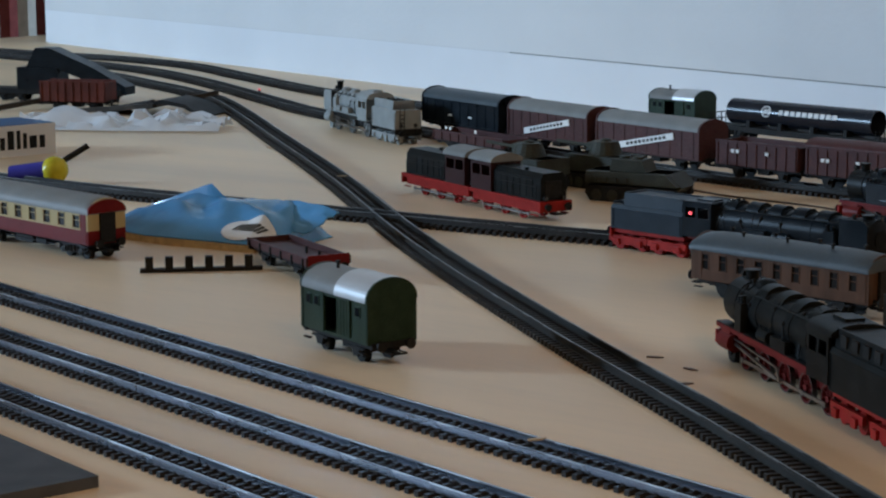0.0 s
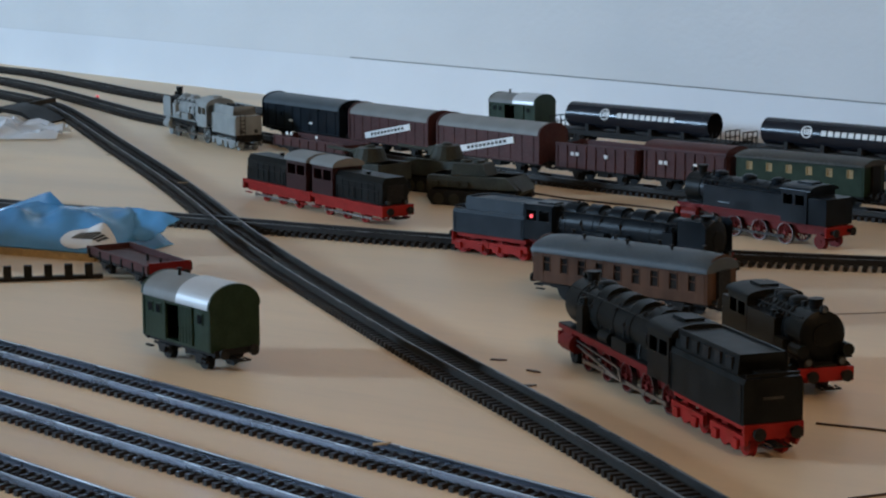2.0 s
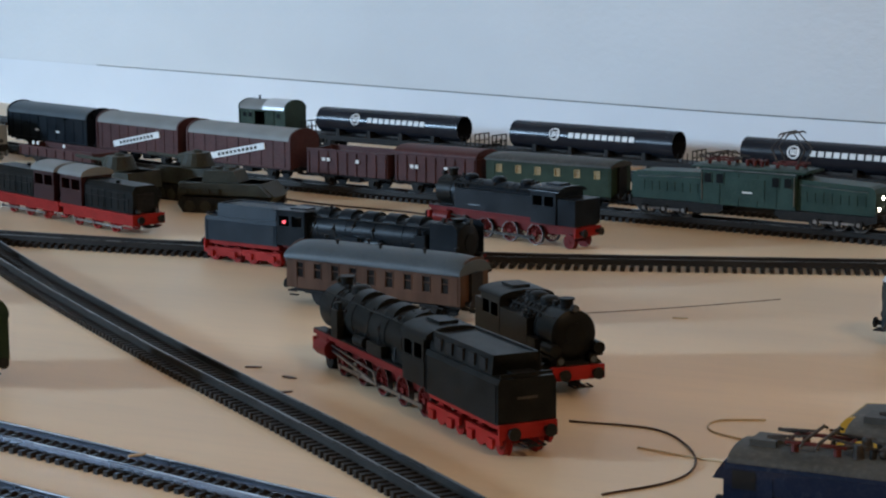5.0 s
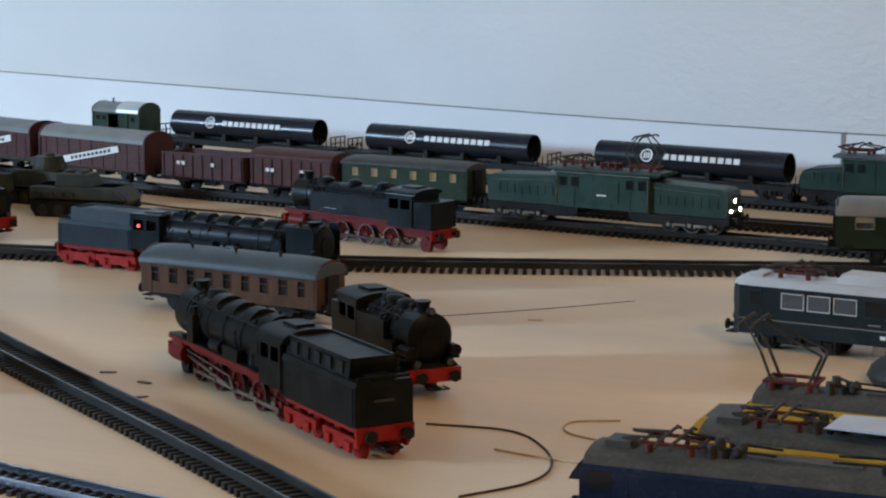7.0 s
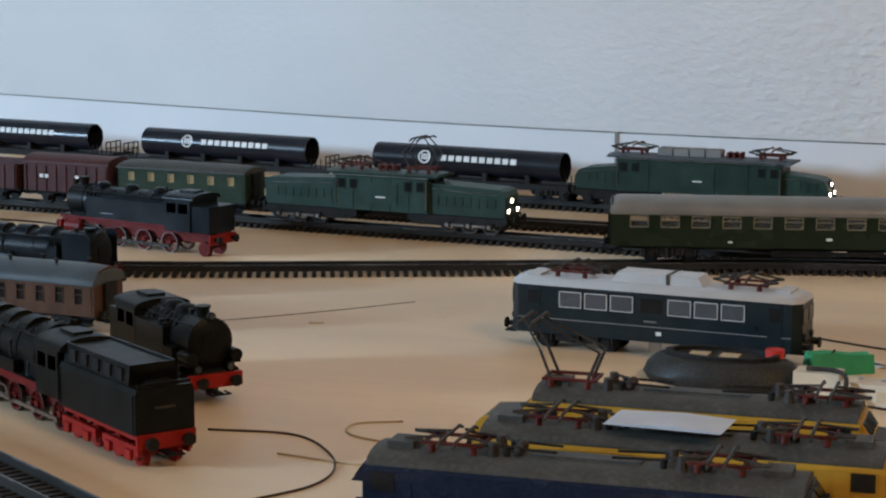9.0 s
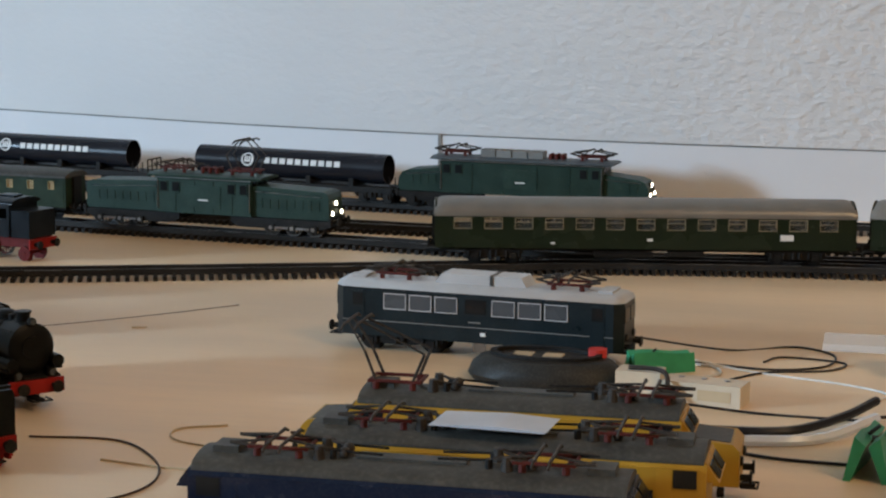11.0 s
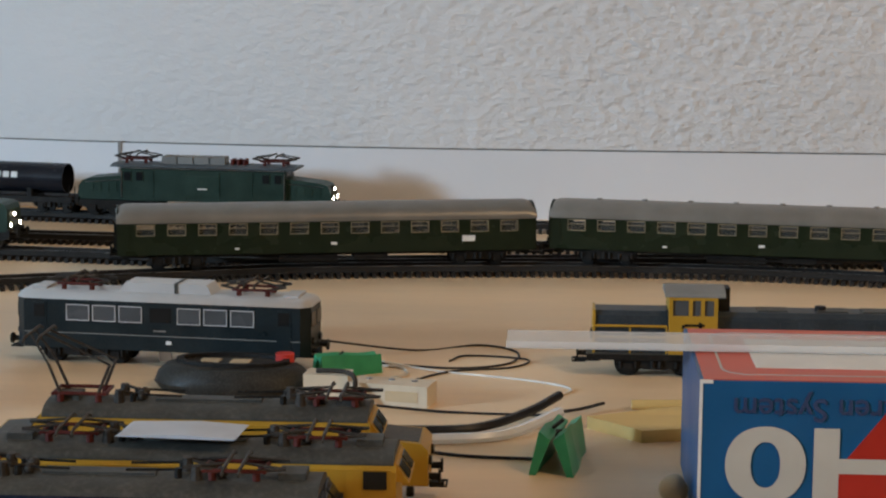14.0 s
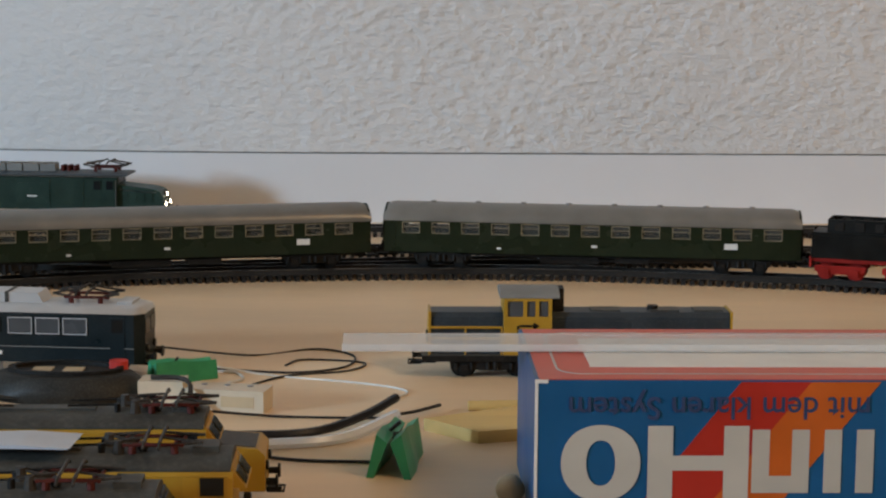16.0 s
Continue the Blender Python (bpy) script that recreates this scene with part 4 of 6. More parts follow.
    w0, w1 = cab0 + (10 if not trail else 24), x1 - 26 - (6 if lead else 0)
    xs = list(np.linspace(w0, w1, drivers))
    for x in xs:
        spoked(t, x, r, wheel)
        tyres(t, x, r)
    for k in range(lead):
        wheelset(t, x1 - 12 - 14 * k, 5.2, DARKSTEEL if wheel is LOCORED else wheel)
    for k in range(trail):
        wheelset(t, x0 + 10 + 14 * k, 5.2, wheel)
    for s in (-1, 1):
        bm = bmesh.new()
        box(bm, xs[0] - 1, xs[-1] + 1, s * 11.4 - 0.4, s * 11.4 + 0.4, r - 3.2, r - 1.4)
        for x in xs:
            tube(bm, (x, s * 10.8, r - 2.3), (x, s * 12.2, r - 2.3), 1.5, 8)
        part("coupling_rod", bm, rods, t)
        bm = bmesh.new()
        tube(bm, (xs[len(xs) // 2], s * 12.6, r - 2.3), (x1 - 22, s * 12.6, 12.5), 0.8, 6)
        tube(bm, (xs[len(xs) // 2] + 4, s * 13, r + 4), (x1 - 24, s * 13, 15), 0.6, 6)
        tube(bm, (xs[len(xs) // 2], s * 13, r - 2), (xs[len(xs) // 2] + 4, s * 13, r + 4), 0.7, 6)
        part("connecting_rod", bm, rods, t)
    part("buffer_beam", bm_box(x1 - 3, x1 - 1, -14.5, 14.5, 9, 16), RED if beam else BLACK, t)
    buffers(t, x1 - 1, 12.5)
    coupling(t, x1 - 2)
    if bunker:
        part("rear_beam", bm_box(x0, x0 + 1.5, -14.5, 14.5, 9, 16), RED, t)
        buffers(t, x0, 12.5)
    for y in (-9, 9):
        lamp(t, x1 - 3, y, 18.5, 1.7, lamps)
    lamp(t, x1 - 5, 0, zb + R + 1.5, 1.5, lamps)
    return t


def tender(label, L=82, body=None, wheel=None, H=38, coal=True, group="", open_frames=False):
    t = thing("tender", label, "tender", group)
    body, wheel = body or BLACK, wheel or RED
    bm = bmesh.new()
    prism(bm, [(-14.5, 15), (14.5, 15), (14.5, H - 8), (13.4, H - 5.5), (-13.4, H - 5.5), (-14.5, H - 8)], -L / 2, L / 2, "x")
    part("water_tank", bm, body, t, bevel=0.5)
    bm = bmesh.new()
    prism(bm, [(-12.5, H - 5.5), (12.5, H - 5.5), (11.5, H + 3.5), (10.3, H + 3.5), (10.3, H), (-10.3, H), (-10.3, H + 3.5), (-11.5, H + 3.5)], -L / 2 + 10, L / 2 - 2, "x")
    box(bm, -L / 2 + 10, -L / 2 + 11.4, -11.4, 11.4, H - 5, H + 3.5)
    part("coal_bunker", bm, body, t)
    bm = bmesh.new()
    if not coal:
        box(bm, -L / 2 + 11, L / 2 - 3, -10.6, 10.6, H - 1, H + 2.6)
        part("bunker_lid", bm, body, t, bevel=0.4)
        bm = bmesh.new()
        box(bm, -L / 2 + 1, -L / 2 + 9, -6, 6, H - 6, H - 3.6)
        part("filler_hatch", bm, body, t, bevel=0.5)
        bm = bmesh.new()
    for k in range(60 if coal else 0):
        ball(bm, (random.uniform(-L / 2 + 16, L / 2 - 5), random.uniform(-8.5, 8.5), H + 0.4 + random.uniform(0, 1.6)), random.uniform(1.2, 2.4), 0.8)
    if coal:
        part("coal", bm, BLACK, t, "heap of small black coal lumps")
    for x in np.linspace(-L / 2 + 18, L / 2 - 12, 5) if body is BLACK else ():
        for s in (-1, 1):
            part("bunker_slot", bm_box(x - 3, x + 3, s * 12.2 - 0.9, s * 12.2 + 0.9, H - 4, H + 1.5), DARKSTEEL, t)
    for x in (-L / 2 + 2, L / 2 - 2):
        for s in (-1, 1):
            part("side_rib", bm_box(x - 0.3, x + 0.3, s * 14.6 - 0.3, s * 14.6 + 0.3, 16, H - 8), body, t)
    bm = bmesh.new()
    box(bm, -L / 2, L / 2, -12, 12, 12, 15)
    box(bm, -L / 2 - 1.2, -L / 2, -14.5, 14.5, 8.5, 15.5)
    part("frame", bm, wheel if wheel is RED else DARKSTEEL, t)
    for a in (-1, 1):
        bm = bmesh.new()
        for s in (-1, 1):
            prism(bm, [(a * L * 0.27 - 17, 6), (a * L * 0.27 - 17, 10), (a * L * 0.27 + 17, 10), (a * L * 0.27 + 17, 6), (a * L * 0.27 + 7, 4), (a * L * 0.27 - 7, 4)], s * 11.6, s * 13.4, "y")
            for c in (-10, 10):
                box(bm, a * L * 0.27 + c - 2.6, a * L * 0.27 + c + 2.6, min(s * 13.4, s * 15), max(s * 13.4, s * 15), 3.5, 8)
        bg = part("bogie", bm, wheel, t)
        for c in (-10, 10):
            wheelset(bg, a * L * 0.27 + c, 5.4, wheel)
    buffers(t, -L / 2 - 1, 12)
    coupling(t, -L / 2 - 1)
    if not coal:
        part("number_bars", bm_box(-L / 2 - 0.3, -L / 2 + 0.2, -5, 5, 26, 27.2), DUSTARM, t)
        part("rear_deck_rail", bm_box(-L / 2 + 0.5, -L / 2 + 1.5, -13, 13, H - 5, H - 3.4), body, t)
        return t
    for y in (-8, 8):
        lamp(t, -L / 2 - 0.5, y, 19, 1.5)
    bm = bmesh.new()
    for y in (4, 9):
        tube(bm, (-L / 2 - 0.8, y, 15), (-L / 2 - 0.8, y, H - 4), 0.4, 6)
    for z in range(18, 34, 4):
        tube(bm, (-L / 2 - 0.8, 4, z), (-L / 2 - 0.8, 9, z), 0.4, 6)
    part("ladder", bm, DARKSTEEL, t)
    return t


# ---- electric and diesel engines ----
def crocodile(label, L=213, body=None, long_roof=True, lit=True, share=0.32):
    """Jointed heavy electric engine with a nose at each end; lamps towards +x."""
    t = thing("electric_locomotive", label, "electric engine", "green jointed engines")
    body = body or CROCGREEN
    cl = L * share
    low = 0 if long_roof else -3
    bm = bmesh.new()
    prism(bm, [(-15.5, 13), (15.5, 13), (15.5, 38), (13, 41), (-13, 41), (-15.5, 38)], -cl, cl, "x")
    part("middle_body", bm, body, t, bevel=0.5)
    bm = bmesh.new()
    prism(bm, [(-17, 40.2), (17, 40.2), (16, 41.4), (9, 42.6), (-9, 42.6), (-16, 41.4)], -cl - 8, cl + 8, "x")
    part("roof", bm, ROOFBLUE if long_roof else CROCGREEN, t, "grey-green overhanging roof")
    axles = {a: [a * (L / 2 - 14 - 17 * k) for k in range(3)] for a in (-1, 1)}
    for a in (-1, 1):
        bm = bmesh.new()
        crest = [(2, 23), (5, 28), (10, 30)] if long_roof else [(2, 29), (3.5, 32.5), (7, 34)]
        prism(bm, [(a * cl, 13), (a * (L / 2 - 2), 13)] + [(a * (L / 2 - q), z) for q, z in crest] + [(a * cl, 33 - low)], -12.5, 12.5, "y")
        part("nose", bm, body, t, bevel=1.0)
        for k in range(4 if long_roof else 8):
            x = a * (cl + 6 + 6.6 * k)
            part("louvre", bm_box(x - 2, x + 2, -13.0, -12.4, 20, 27), body, t)
        for x in (a * (cl - 6), a * (cl - 16)):
            wn = part("window_frame", bm_box(x - 3.4, x + 3.4, -16.0, -15.4, 28.5, 37), body, t)
            part("pane", bm_box(x - 2.7, x + 2.7, -16.3, -15.9, 29.3, 36.2), DARKGLASS, wn)
        for y in (-9, 0, 9):
            part("front_window", bm_box(a * cl - 0.4 if a < 0 else cl - 0.3, a * cl + 0.4, y - 3, y + 3, 34.5, 38.5), DARKGLASS, t)
        bm = bmesh.new()
        for s in (-1, 1):
            prism(bm, [(a * (cl * 0.55), 12.5), (a * (L / 2 - 2), 12.5), (a * (L / 2 - 2), 8), (a * (L / 2 - 12), 5), (a * (cl * 0.75), 5), (a * (cl * 0.55), 8)], s * 11.6, s * 13.4, "y")
            for x in axles[a]:
                box(bm, x - 3, x + 3, min(s * 13.4, s * 15), max(s * 13.4, s * 15), 4, 8.5)
        box(bm, min(a * cl * 0.6, a * (L / 2 - 3)), max(a * cl * 0.6, a * (L / 2 - 3)), -11, 11, 9, 13)
        bg = part("bogie", bm, DARKSTEEL, t)
        for x in axles[a]:
            if long_roof:
                wheelset(bg, x, 6.8)
            else:
                spoked(bg, x, 8.2, DUSTARM)
                tyres(bg, x, 8.2)
        if not long_roof:
            for s in (-1, 1):
                bm = bmesh.new()
                box(bm, min(axles[a]) - 2, max(axles[a]) + 2, s * 14.2 - 0.4, s * 14.2 + 0.4, 5.2, 6.8)
                for x in axles[a]:
                    tube(bm, (x, s * 13.5, 6), (x, s * 15.2, 6), 1.6, 8)
                part("coupling_rod", bm, STEEL, bg)
        part("buffer_beam", bm_box(min(a * (L / 2 - 2), a * L / 2), max(a * (L / 2 - 2), a * L / 2), -14, 14, 8.5, 15), DARKSTEEL, t)
        buffers(t, a * L / 2, 12)
        coupling(t, a * L / 2)
        on = lit and a > 0
        lamp(t, a * (L / 2 - 1.5), -8.5, 18, 1.5, on)
        lamp(t, a * (L / 2 - 1.5), 8.5, 18, 1.5, on)
        lamp(t, a * (L / 2 - 2.2), 0, 25, 1.5, on)
        pantograph(t, a * (cl - 11), 42.6, 4.0 if long_roof or a < 0 else 22.0)
        bm = bmesh.new()
        tube(bm, (a * (cl - 1), -15.9, 16), (a * (cl - 1), -15.9, 37), 0.4, 6)
        tube(bm, (a * (cl + 2), -12.8, 29 - low), (a * (L / 2 - 8), -12.8, 27 - low), 0.4, 6)
        part("handrail", bm, STEEL, t)
    for k in range(4) if long_roof else ():
        x = -36 + 13.4 * k
        bm = bmesh.new()
        prism(bm, [(x, 42.5), (x, 48)] + [p for q in range(5) for p in ((x + 0.3 + 2.4 * q, 48), (x + 0.6 + 2.4 * q, 48.6), (x + 1.4 + 2.4 * q, 48.6), (x + 1.7 + 2.4 * q, 48))] + [(x + 12.2, 48), (x + 12.2, 42.5)], -7, 7, "y")
        part("roof_resistor", bm, ROOFGREY, t, "grey ribbed resistor box")
    bm = bmesh.new()
    for x in (22, 27, 32) if long_roof else (-6, 0, 6):
        tube(bm, (x, -4, 42.5), (x, -4, 47), 1.6, 10)
        tube(bm, (x, 4, 42.5), (x, 4, 47), 1.6, 10)
    box(bm, 20 if long_roof else -8, 34 if long_roof else 8, -2, 2, 45, 46.5)
    part("roof_switch", bm, INSUL, t, "dark red switch insulators")
    for x in (-0.6 * cl, -0.2 * cl, 0.2 * cl, 0.6 * cl):
        part("side_rib", bm_box(x - 0.4, x + 0.4, -15.9, -15.4, 14, 38), body, t)
    part("side_panel", bm_box(-14, 14, -16.0, -15.4, 18, 34), body, t)
    part("number_bars", bm_box(-4, 4, -16.4, -16.0, 23, 24.2), WHITE, t)
    part("stripe", bm_box(-cl, cl, -15.8, -15.4, 39, 39.6), STEEL, t)
    return t


def express_electric(label, L=166):
    t = thing("electric_locomotive", label, "electric engine")
    W = 32
    outline = [(-L / 2 + 5, -W / 2), (L / 2 - 5, -W / 2), (L / 2, -W / 2 + 5), (L / 2, W / 2 - 5), (L / 2 - 5, W / 2), (-L / 2 + 5, W / 2), (-L / 2, W / 2 - 5), (-L / 2, -W / 2 + 5)]
    bm = bmesh.new()
    prism(bm, outline, 9, 36, "z")
    part("body", bm, EBLUE, t, bevel=1.2, smooth=True)
    bm = bmesh.new()
    lower, upper = outline, [(x * 0.965, y * 0.62) for x, y in outline]
    a = [bm.verts.new((x * 1.004 * K, y * 1.01 * K, 36 * K)) for x, y in lower]
    c = [bm.verts.new((x * 0.99 * K, y * 0.9 * K, 38.6 * K)) for x, y in lower]
    b = [bm.verts.new((x * K, y * K, 40.2 * K)) for x, y in upper]
    for p, q in ((a, c), (c, b)):
        for i in range(8):
            bm.faces.new((p[i], p[(i + 1) % 8], q[(i + 1) % 8], q[i]))
    bm.faces.new(b), bm.faces.new(a[::-1])
    part("roof", bm, ROOFSILVER, t, "silver-grey roof", smooth=True)
    for k, x in enumerate((-47, -32, -17, 0, 16, 31, 46)):
        for s in (-1, 1):
            y = s * W / 2
            if k == 3:
                part("grille", bm_box(x - 6, x + 6, y - 0.25, y + 0.25, 25, 33), DARKGLASS, t)
                continue
            bm = bmesh.new()
            for q in ((x - 6.6, x - 6.15, 24.5, 33.5), (x + 6.15, x + 6.6, 24.5, 33.5), (x - 6.6, x + 6.6, 24.5, 25.0), (x - 6.6, x + 6.6, 33.0, 33.5)):
                box(bm, q[0], q[1], y - 0.5, y + 0.5, q[2], q[3])
            wn = part("window", bm, SILVER, t, "silver-framed window")
            part("pane", bm_box(x - 6, x + 6, y - 0.3, y + 0.3, 25.3, 32.7), GREYGLASS, wn)
    for s in (-1, 1):
        part("stripe", bm_box(-L / 2 + 5, L / 2 - 5, s * W / 2 - 0.25, s * W / 2 + 0.25, 17.3, 17.8), ROOFGREY, t, "thin grey stripe")
        for x in (-L / 2 + 14, L / 2 - 14):
            part("cab_door", bm_box(x - 4, x + 4, s * W / 2 - 0.3, s * W / 2 + 0.3, 11, 34), EBLUE, t)
            part("cab_window", bm_box(x - 3, x + 3, s * W / 2 - 0.45, s * W / 2 + 0.45, 26, 33), DARKGLASS, t)
        part("number_bars", bm_box(-4, 3, s * W / 2 - 0.3, s * W / 2 + 0.3, 20, 20.7), ROOFGREY, t)
        part("emblem", bm_box(3, 6, s * W / 2 - 0.3, s * W / 2 + 0.3, 13, 15), WHITE, t)
    for a_ in (-1, 1):
        for y in (-6, 6):
            part("front_window", bm_box(min(a_ * (L / 2 - 0.4), a_ * (L / 2 + 0.4)), max(a_ * (L / 2 - 0.4), a_ * (L / 2 + 0.4)), y - 5, y + 5, 25, 33), DARKGLASS, t)
        bogie(t, a_ * L * 0.27, 36, 7.0)
        buffers(t, a_ * L / 2, 12)
        coupling(t, a_ * L / 2)
        lamp(t, a_ * (L / 2 + 0.3), -8, 17, 1.6)
        lamp(t, a_ * (L / 2 + 0.3), 8, 17, 1.6)
        pantograph(t, a_ * L * 0.30, 40.0, 3.5)
        part("roof_walk", bm_box(a_ * L * 0.43 - 4, a_ * L * 0.43 + 4, -9, 9, 39.5, 41.5), ROOFSILVER, t)
    bm = bmesh.new()
    prism(bm, [(-26, 40), (27, 40), (24, 45.5), (-22, 45.5)], -9, 9, "y")
    part("roof_fairing", bm, ROOFSILVER, t, bevel=0.8)
    part("fairing_gap", bm_box(6, 8, -9.4, 9.4, 40, 45.8), DUSTROOF, t)
    part("ladder", bm_box(-2, 5, -13, -12, 3, 9), STEEL, t)
    return t


def dutch_electric(label, L=178, colour=None, stripe=None, nose=True, pants=(4.0, 4.0), paper=False):
    t = thing("electric_locomotive", label, "electric engine", "parked electric engines")
    W = 33
    b = L / 2 - (24 if nose else 4)
    bm = bmesh.new()
    prism(bm, [(-W / 2, 9), (W / 2, 9), (W / 2, 33), (W / 2 - 1.5, 36.5), (-W / 2 + 1.5, 36.5), (-W / 2, 33)], -b, b, "x")
    part("body", bm, colour, t, bevel=0.6)
    bm = bmesh.new()
    prism(bm, arch(W - 1.5, 36.2, 4.6, 14, 0.6), -b + 1, b - 1, "x")
    part("roof", bm, DUSTROOF, t, "dusty grey curved roof", smooth=True)
    for s in (-1, 1):
        part("side_band", bm_box(-b + 2, b - 2, s * W / 2 - 0.25, s * W / 2 + 0.25, 27, 34), stripe or colour, t)
        for k in range(8):
            x = -b + 24 + k * (2 * b - 48) / 7
            part("grille", bm_box(x - 4, x + 4, s * W / 2 - 0.5, s * W / 2 + 0.5, 17, 25), DARKSTEEL, t)
        for x in (-b + 8, b - 8):
            part("cab_window", bm_box(x - 4.5, x + 4.5, s * W / 2 - 0.55, s * W / 2 + 0.55, 26.5, 33.5), DARKGLASS, t)
            part("cab_door", bm_box(x - 11 if x > 0 else x + 5, x - 5 if x > 0 else x + 11, s * W / 2 - 0.35, s * W / 2 + 0.35, 11, 33.5), colour, t)
    for a in (-1, 1):
        if nose:
            bm = bmesh.new()
            prism(bm, [(a * (b - 1), 9), (a * L / 2, 9), (a * L / 2, 24), (a * (L / 2 - 3), 27), (a * (b - 1), 28.5)], -14.5, 14.5, "y")
            part("nose", bm, colour, t, bevel=1.4)
            bm = bmesh.new()
            prism(bm, [(a * b, 27.6), (a * (L / 2 - 4), 26.8), (a * (L / 2 - 4), 27.3), (a * b, 29.2)], -12, 12, "y")
            part("nose_top", bm, DUSTROOF, t)
        bm = bmesh.new()
        prism(bm, [(a * (b - 0.5), 29), (a * (b + 5), 29), (a * (b - 0.5), 36.5)], -15, 15, "y")
        part("cab_front", bm, colour, t)
        for y in (-7, 7):
            bm = bmesh.new()
            prism(bm, [(a * (b + 4.4), 30.2), (a * (b + 4.8), 30.2), (a * (b + 1.3), 35.2), (a * (b + 0.9), 35.2)], y - 5.5, y + 5.5, "y")
            part("windscreen", bm, DARKGLASS, t)
        bogie(t, a * L * 0.27, 40, 6.4)
        buffers(t, a * L / 2, 12)
        coupling(t, a * L / 2)
        lamp(t, a * (L / 2 + 0.3), -9, 19, 1.6)
        lamp(t, a * (L / 2 + 0.3), 9, 19, 1.6)
        pantograph(t, a * L * 0.29, 40.4, pants[0 if a < 0 else 1], tilt=-18 if pants[0 if a < 0 else 1] > 12 else 0)
        for y in (-10, 10):
            bm = bmesh.new()
            tube(bm, (a * L * 0.17, y * 0.5, 40), (a * L * 0.17, y * 0.5, 44), 1.4, 8)
            tube(bm, (a * L * 0.17, y * 0.5, 43.6), (a * L * 0.06, y * 0.5, 43.0), 0.5, 6)
            part("roof_insulator", bm, DARKSTEEL, t)
        part("roof_box", bm_box(a * b * 0.86 - 5, a * b * 0.86 + 5, -6, 6, 40, 43), DUSTROOF, t, bevel=0.5)
    for x, y in ((-L * 0.20, 6), (-L * 0.20, -6), (L * 0.18, 5), (L * 0.21, -6)):
        bm = bmesh.new()
        tube(bm, (x, y, 40), (x, y, 45.5), 2.4, 10, 1.8)
        tube(bm, (x, y, 45), (x + 9, y * 0.6, 43), 0.7, 6)
        ball(bm, (x + 9, y * 0.6, 42.6), 2.2)
        part("roof_fitting", bm, DUSTARM, t)
    part("roof_walkway", bm_box(-L * 0.12, L * 0.12, -4, 4, 40.6, 41.6), DUSTROOF, t)
    return t


def shunter_black(label, L=104):
    """A small rod-driven diesel: long hood, cab at the rear (-x)."""
    t = thing("diesel_shunter", label, "diesel engine", "pair of black shunters")
    bm = bmesh.new()
    prism(bm, [(-11.5, 16), (11.5, 16), (11.5, 33), (8.5, 37), (-8.5, 37), (-11.5, 33)], -18, L / 2 - 3, "x")
    part("hood", bm, BLACK, t, bevel=0.8)
    for k in range(6):
        x = -10 + k * 9
        for s in (-1, 1):
            part("hood_door", bm_box(x - 3.4, x + 3.4, s * 11.6 - 0.3, s * 11.6 + 0.3, 18, 31), BLACK, t)
    part("radiator_grille", bm_box(L / 2 - 3.2, L / 2 - 2.4, -7.5, 7.5, 18, 31), DARKSTEEL, t)
    bm = bmesh.new()
    for s in (-1, 1):
        box(bm, -L / 2 + 4, -18, s * 13.4 - 0.6, s * 13.4 + 0.6, 16, 28)
        box(bm, -L / 2 + 4, -18, s * 13.4 - 0.6, s * 13.4 + 0.6, 36, 40)
        for x in (-L / 2 + 4, -34, -20):
            box(bm, x, x + 2, s * 13.4 - 0.6, s * 13.4 + 0.6, 28, 36)
    box(bm, -L / 2 + 4, -L / 2 + 5.2, -12.8, 12.8, 16, 40)
    box(bm, -19.2, -18, -12.8, 12.8, 16, 40)
    part("cab", bm, MAROON, t, "dark maroon cab")
    bm = bmesh.new()
    prism(bm, arch(30, 39.6, 6.0, 14, 0.7), -L / 2 + 2, -16, "x")
    part("cab_roof", bm, ROOFGREY, t, "light grey curved cab roof", smooth=True)
    bm = bmesh.new()
    box(bm, -L / 2, L / 2, -14, 14, 13, 16)
    for s in (-1, 1):
        box(bm, -L / 2 + 3, L / 2 - 3, s * 10.8 - 0.6, s * 10.8 + 0.6, 7, 13)
        box(bm, s * L / 2 - 1, s * L / 2 + 1, -14.5, 14.5, 8, 16)
        for x in (-L / 2 + 8, L / 2 - 8):
            box(bm, x - 5, x + 5, s * 13.5 - 0.6, s * 13.5 + 0.6, 5, 6)
    part("frame", bm, RED, t, "bright red frame")
    xs = (-30, -4, 22)
    for x in xs:
        spoked(t, x, 6.4, RED)
    for s in (-1, 1):
        bm = bmesh.new()
        box(bm, xs[0], xs[-1] + 12, s * 11.9 - 0.4, s * 11.9 + 0.4, 4, 5.6)
        for x in xs + (34,):
            tube(bm, (x, s * 11.4, 4.8), (x, s * 12.8, 4.8), 1.5, 8)
        part("coupling_rod", bm, STEEL, t)
        bm = bmesh.new()
        tube(bm, (-12, s * 13.4, 27), (L / 2 - 6, s * 13.4, 27), 0.4, 6)
        for x in (-12, 12, L / 2 - 6):
            tube(bm, (x, s * 13.4, 16), (x, s * 13.4, 27), 0.4, 6)
        part("handrail", bm, DARKSTEEL, t)
    bm = bmesh.new()
    tube(bm, (20, -5, 33), (20, -5, 39), 1.8, 10)
    part("exhaust", bm, BLACK, t)
    for a in (-1, 1):
        buffers(t, a * L / 2, 12, DARKSTEEL)
        coupling(t, a * L / 2)
        lamp(t, a * (L / 2 - 0.5), -8, 18, 1.5)
        lamp(t, a * (L / 2 - 0.5), 8, 18, 1.5)
    return t


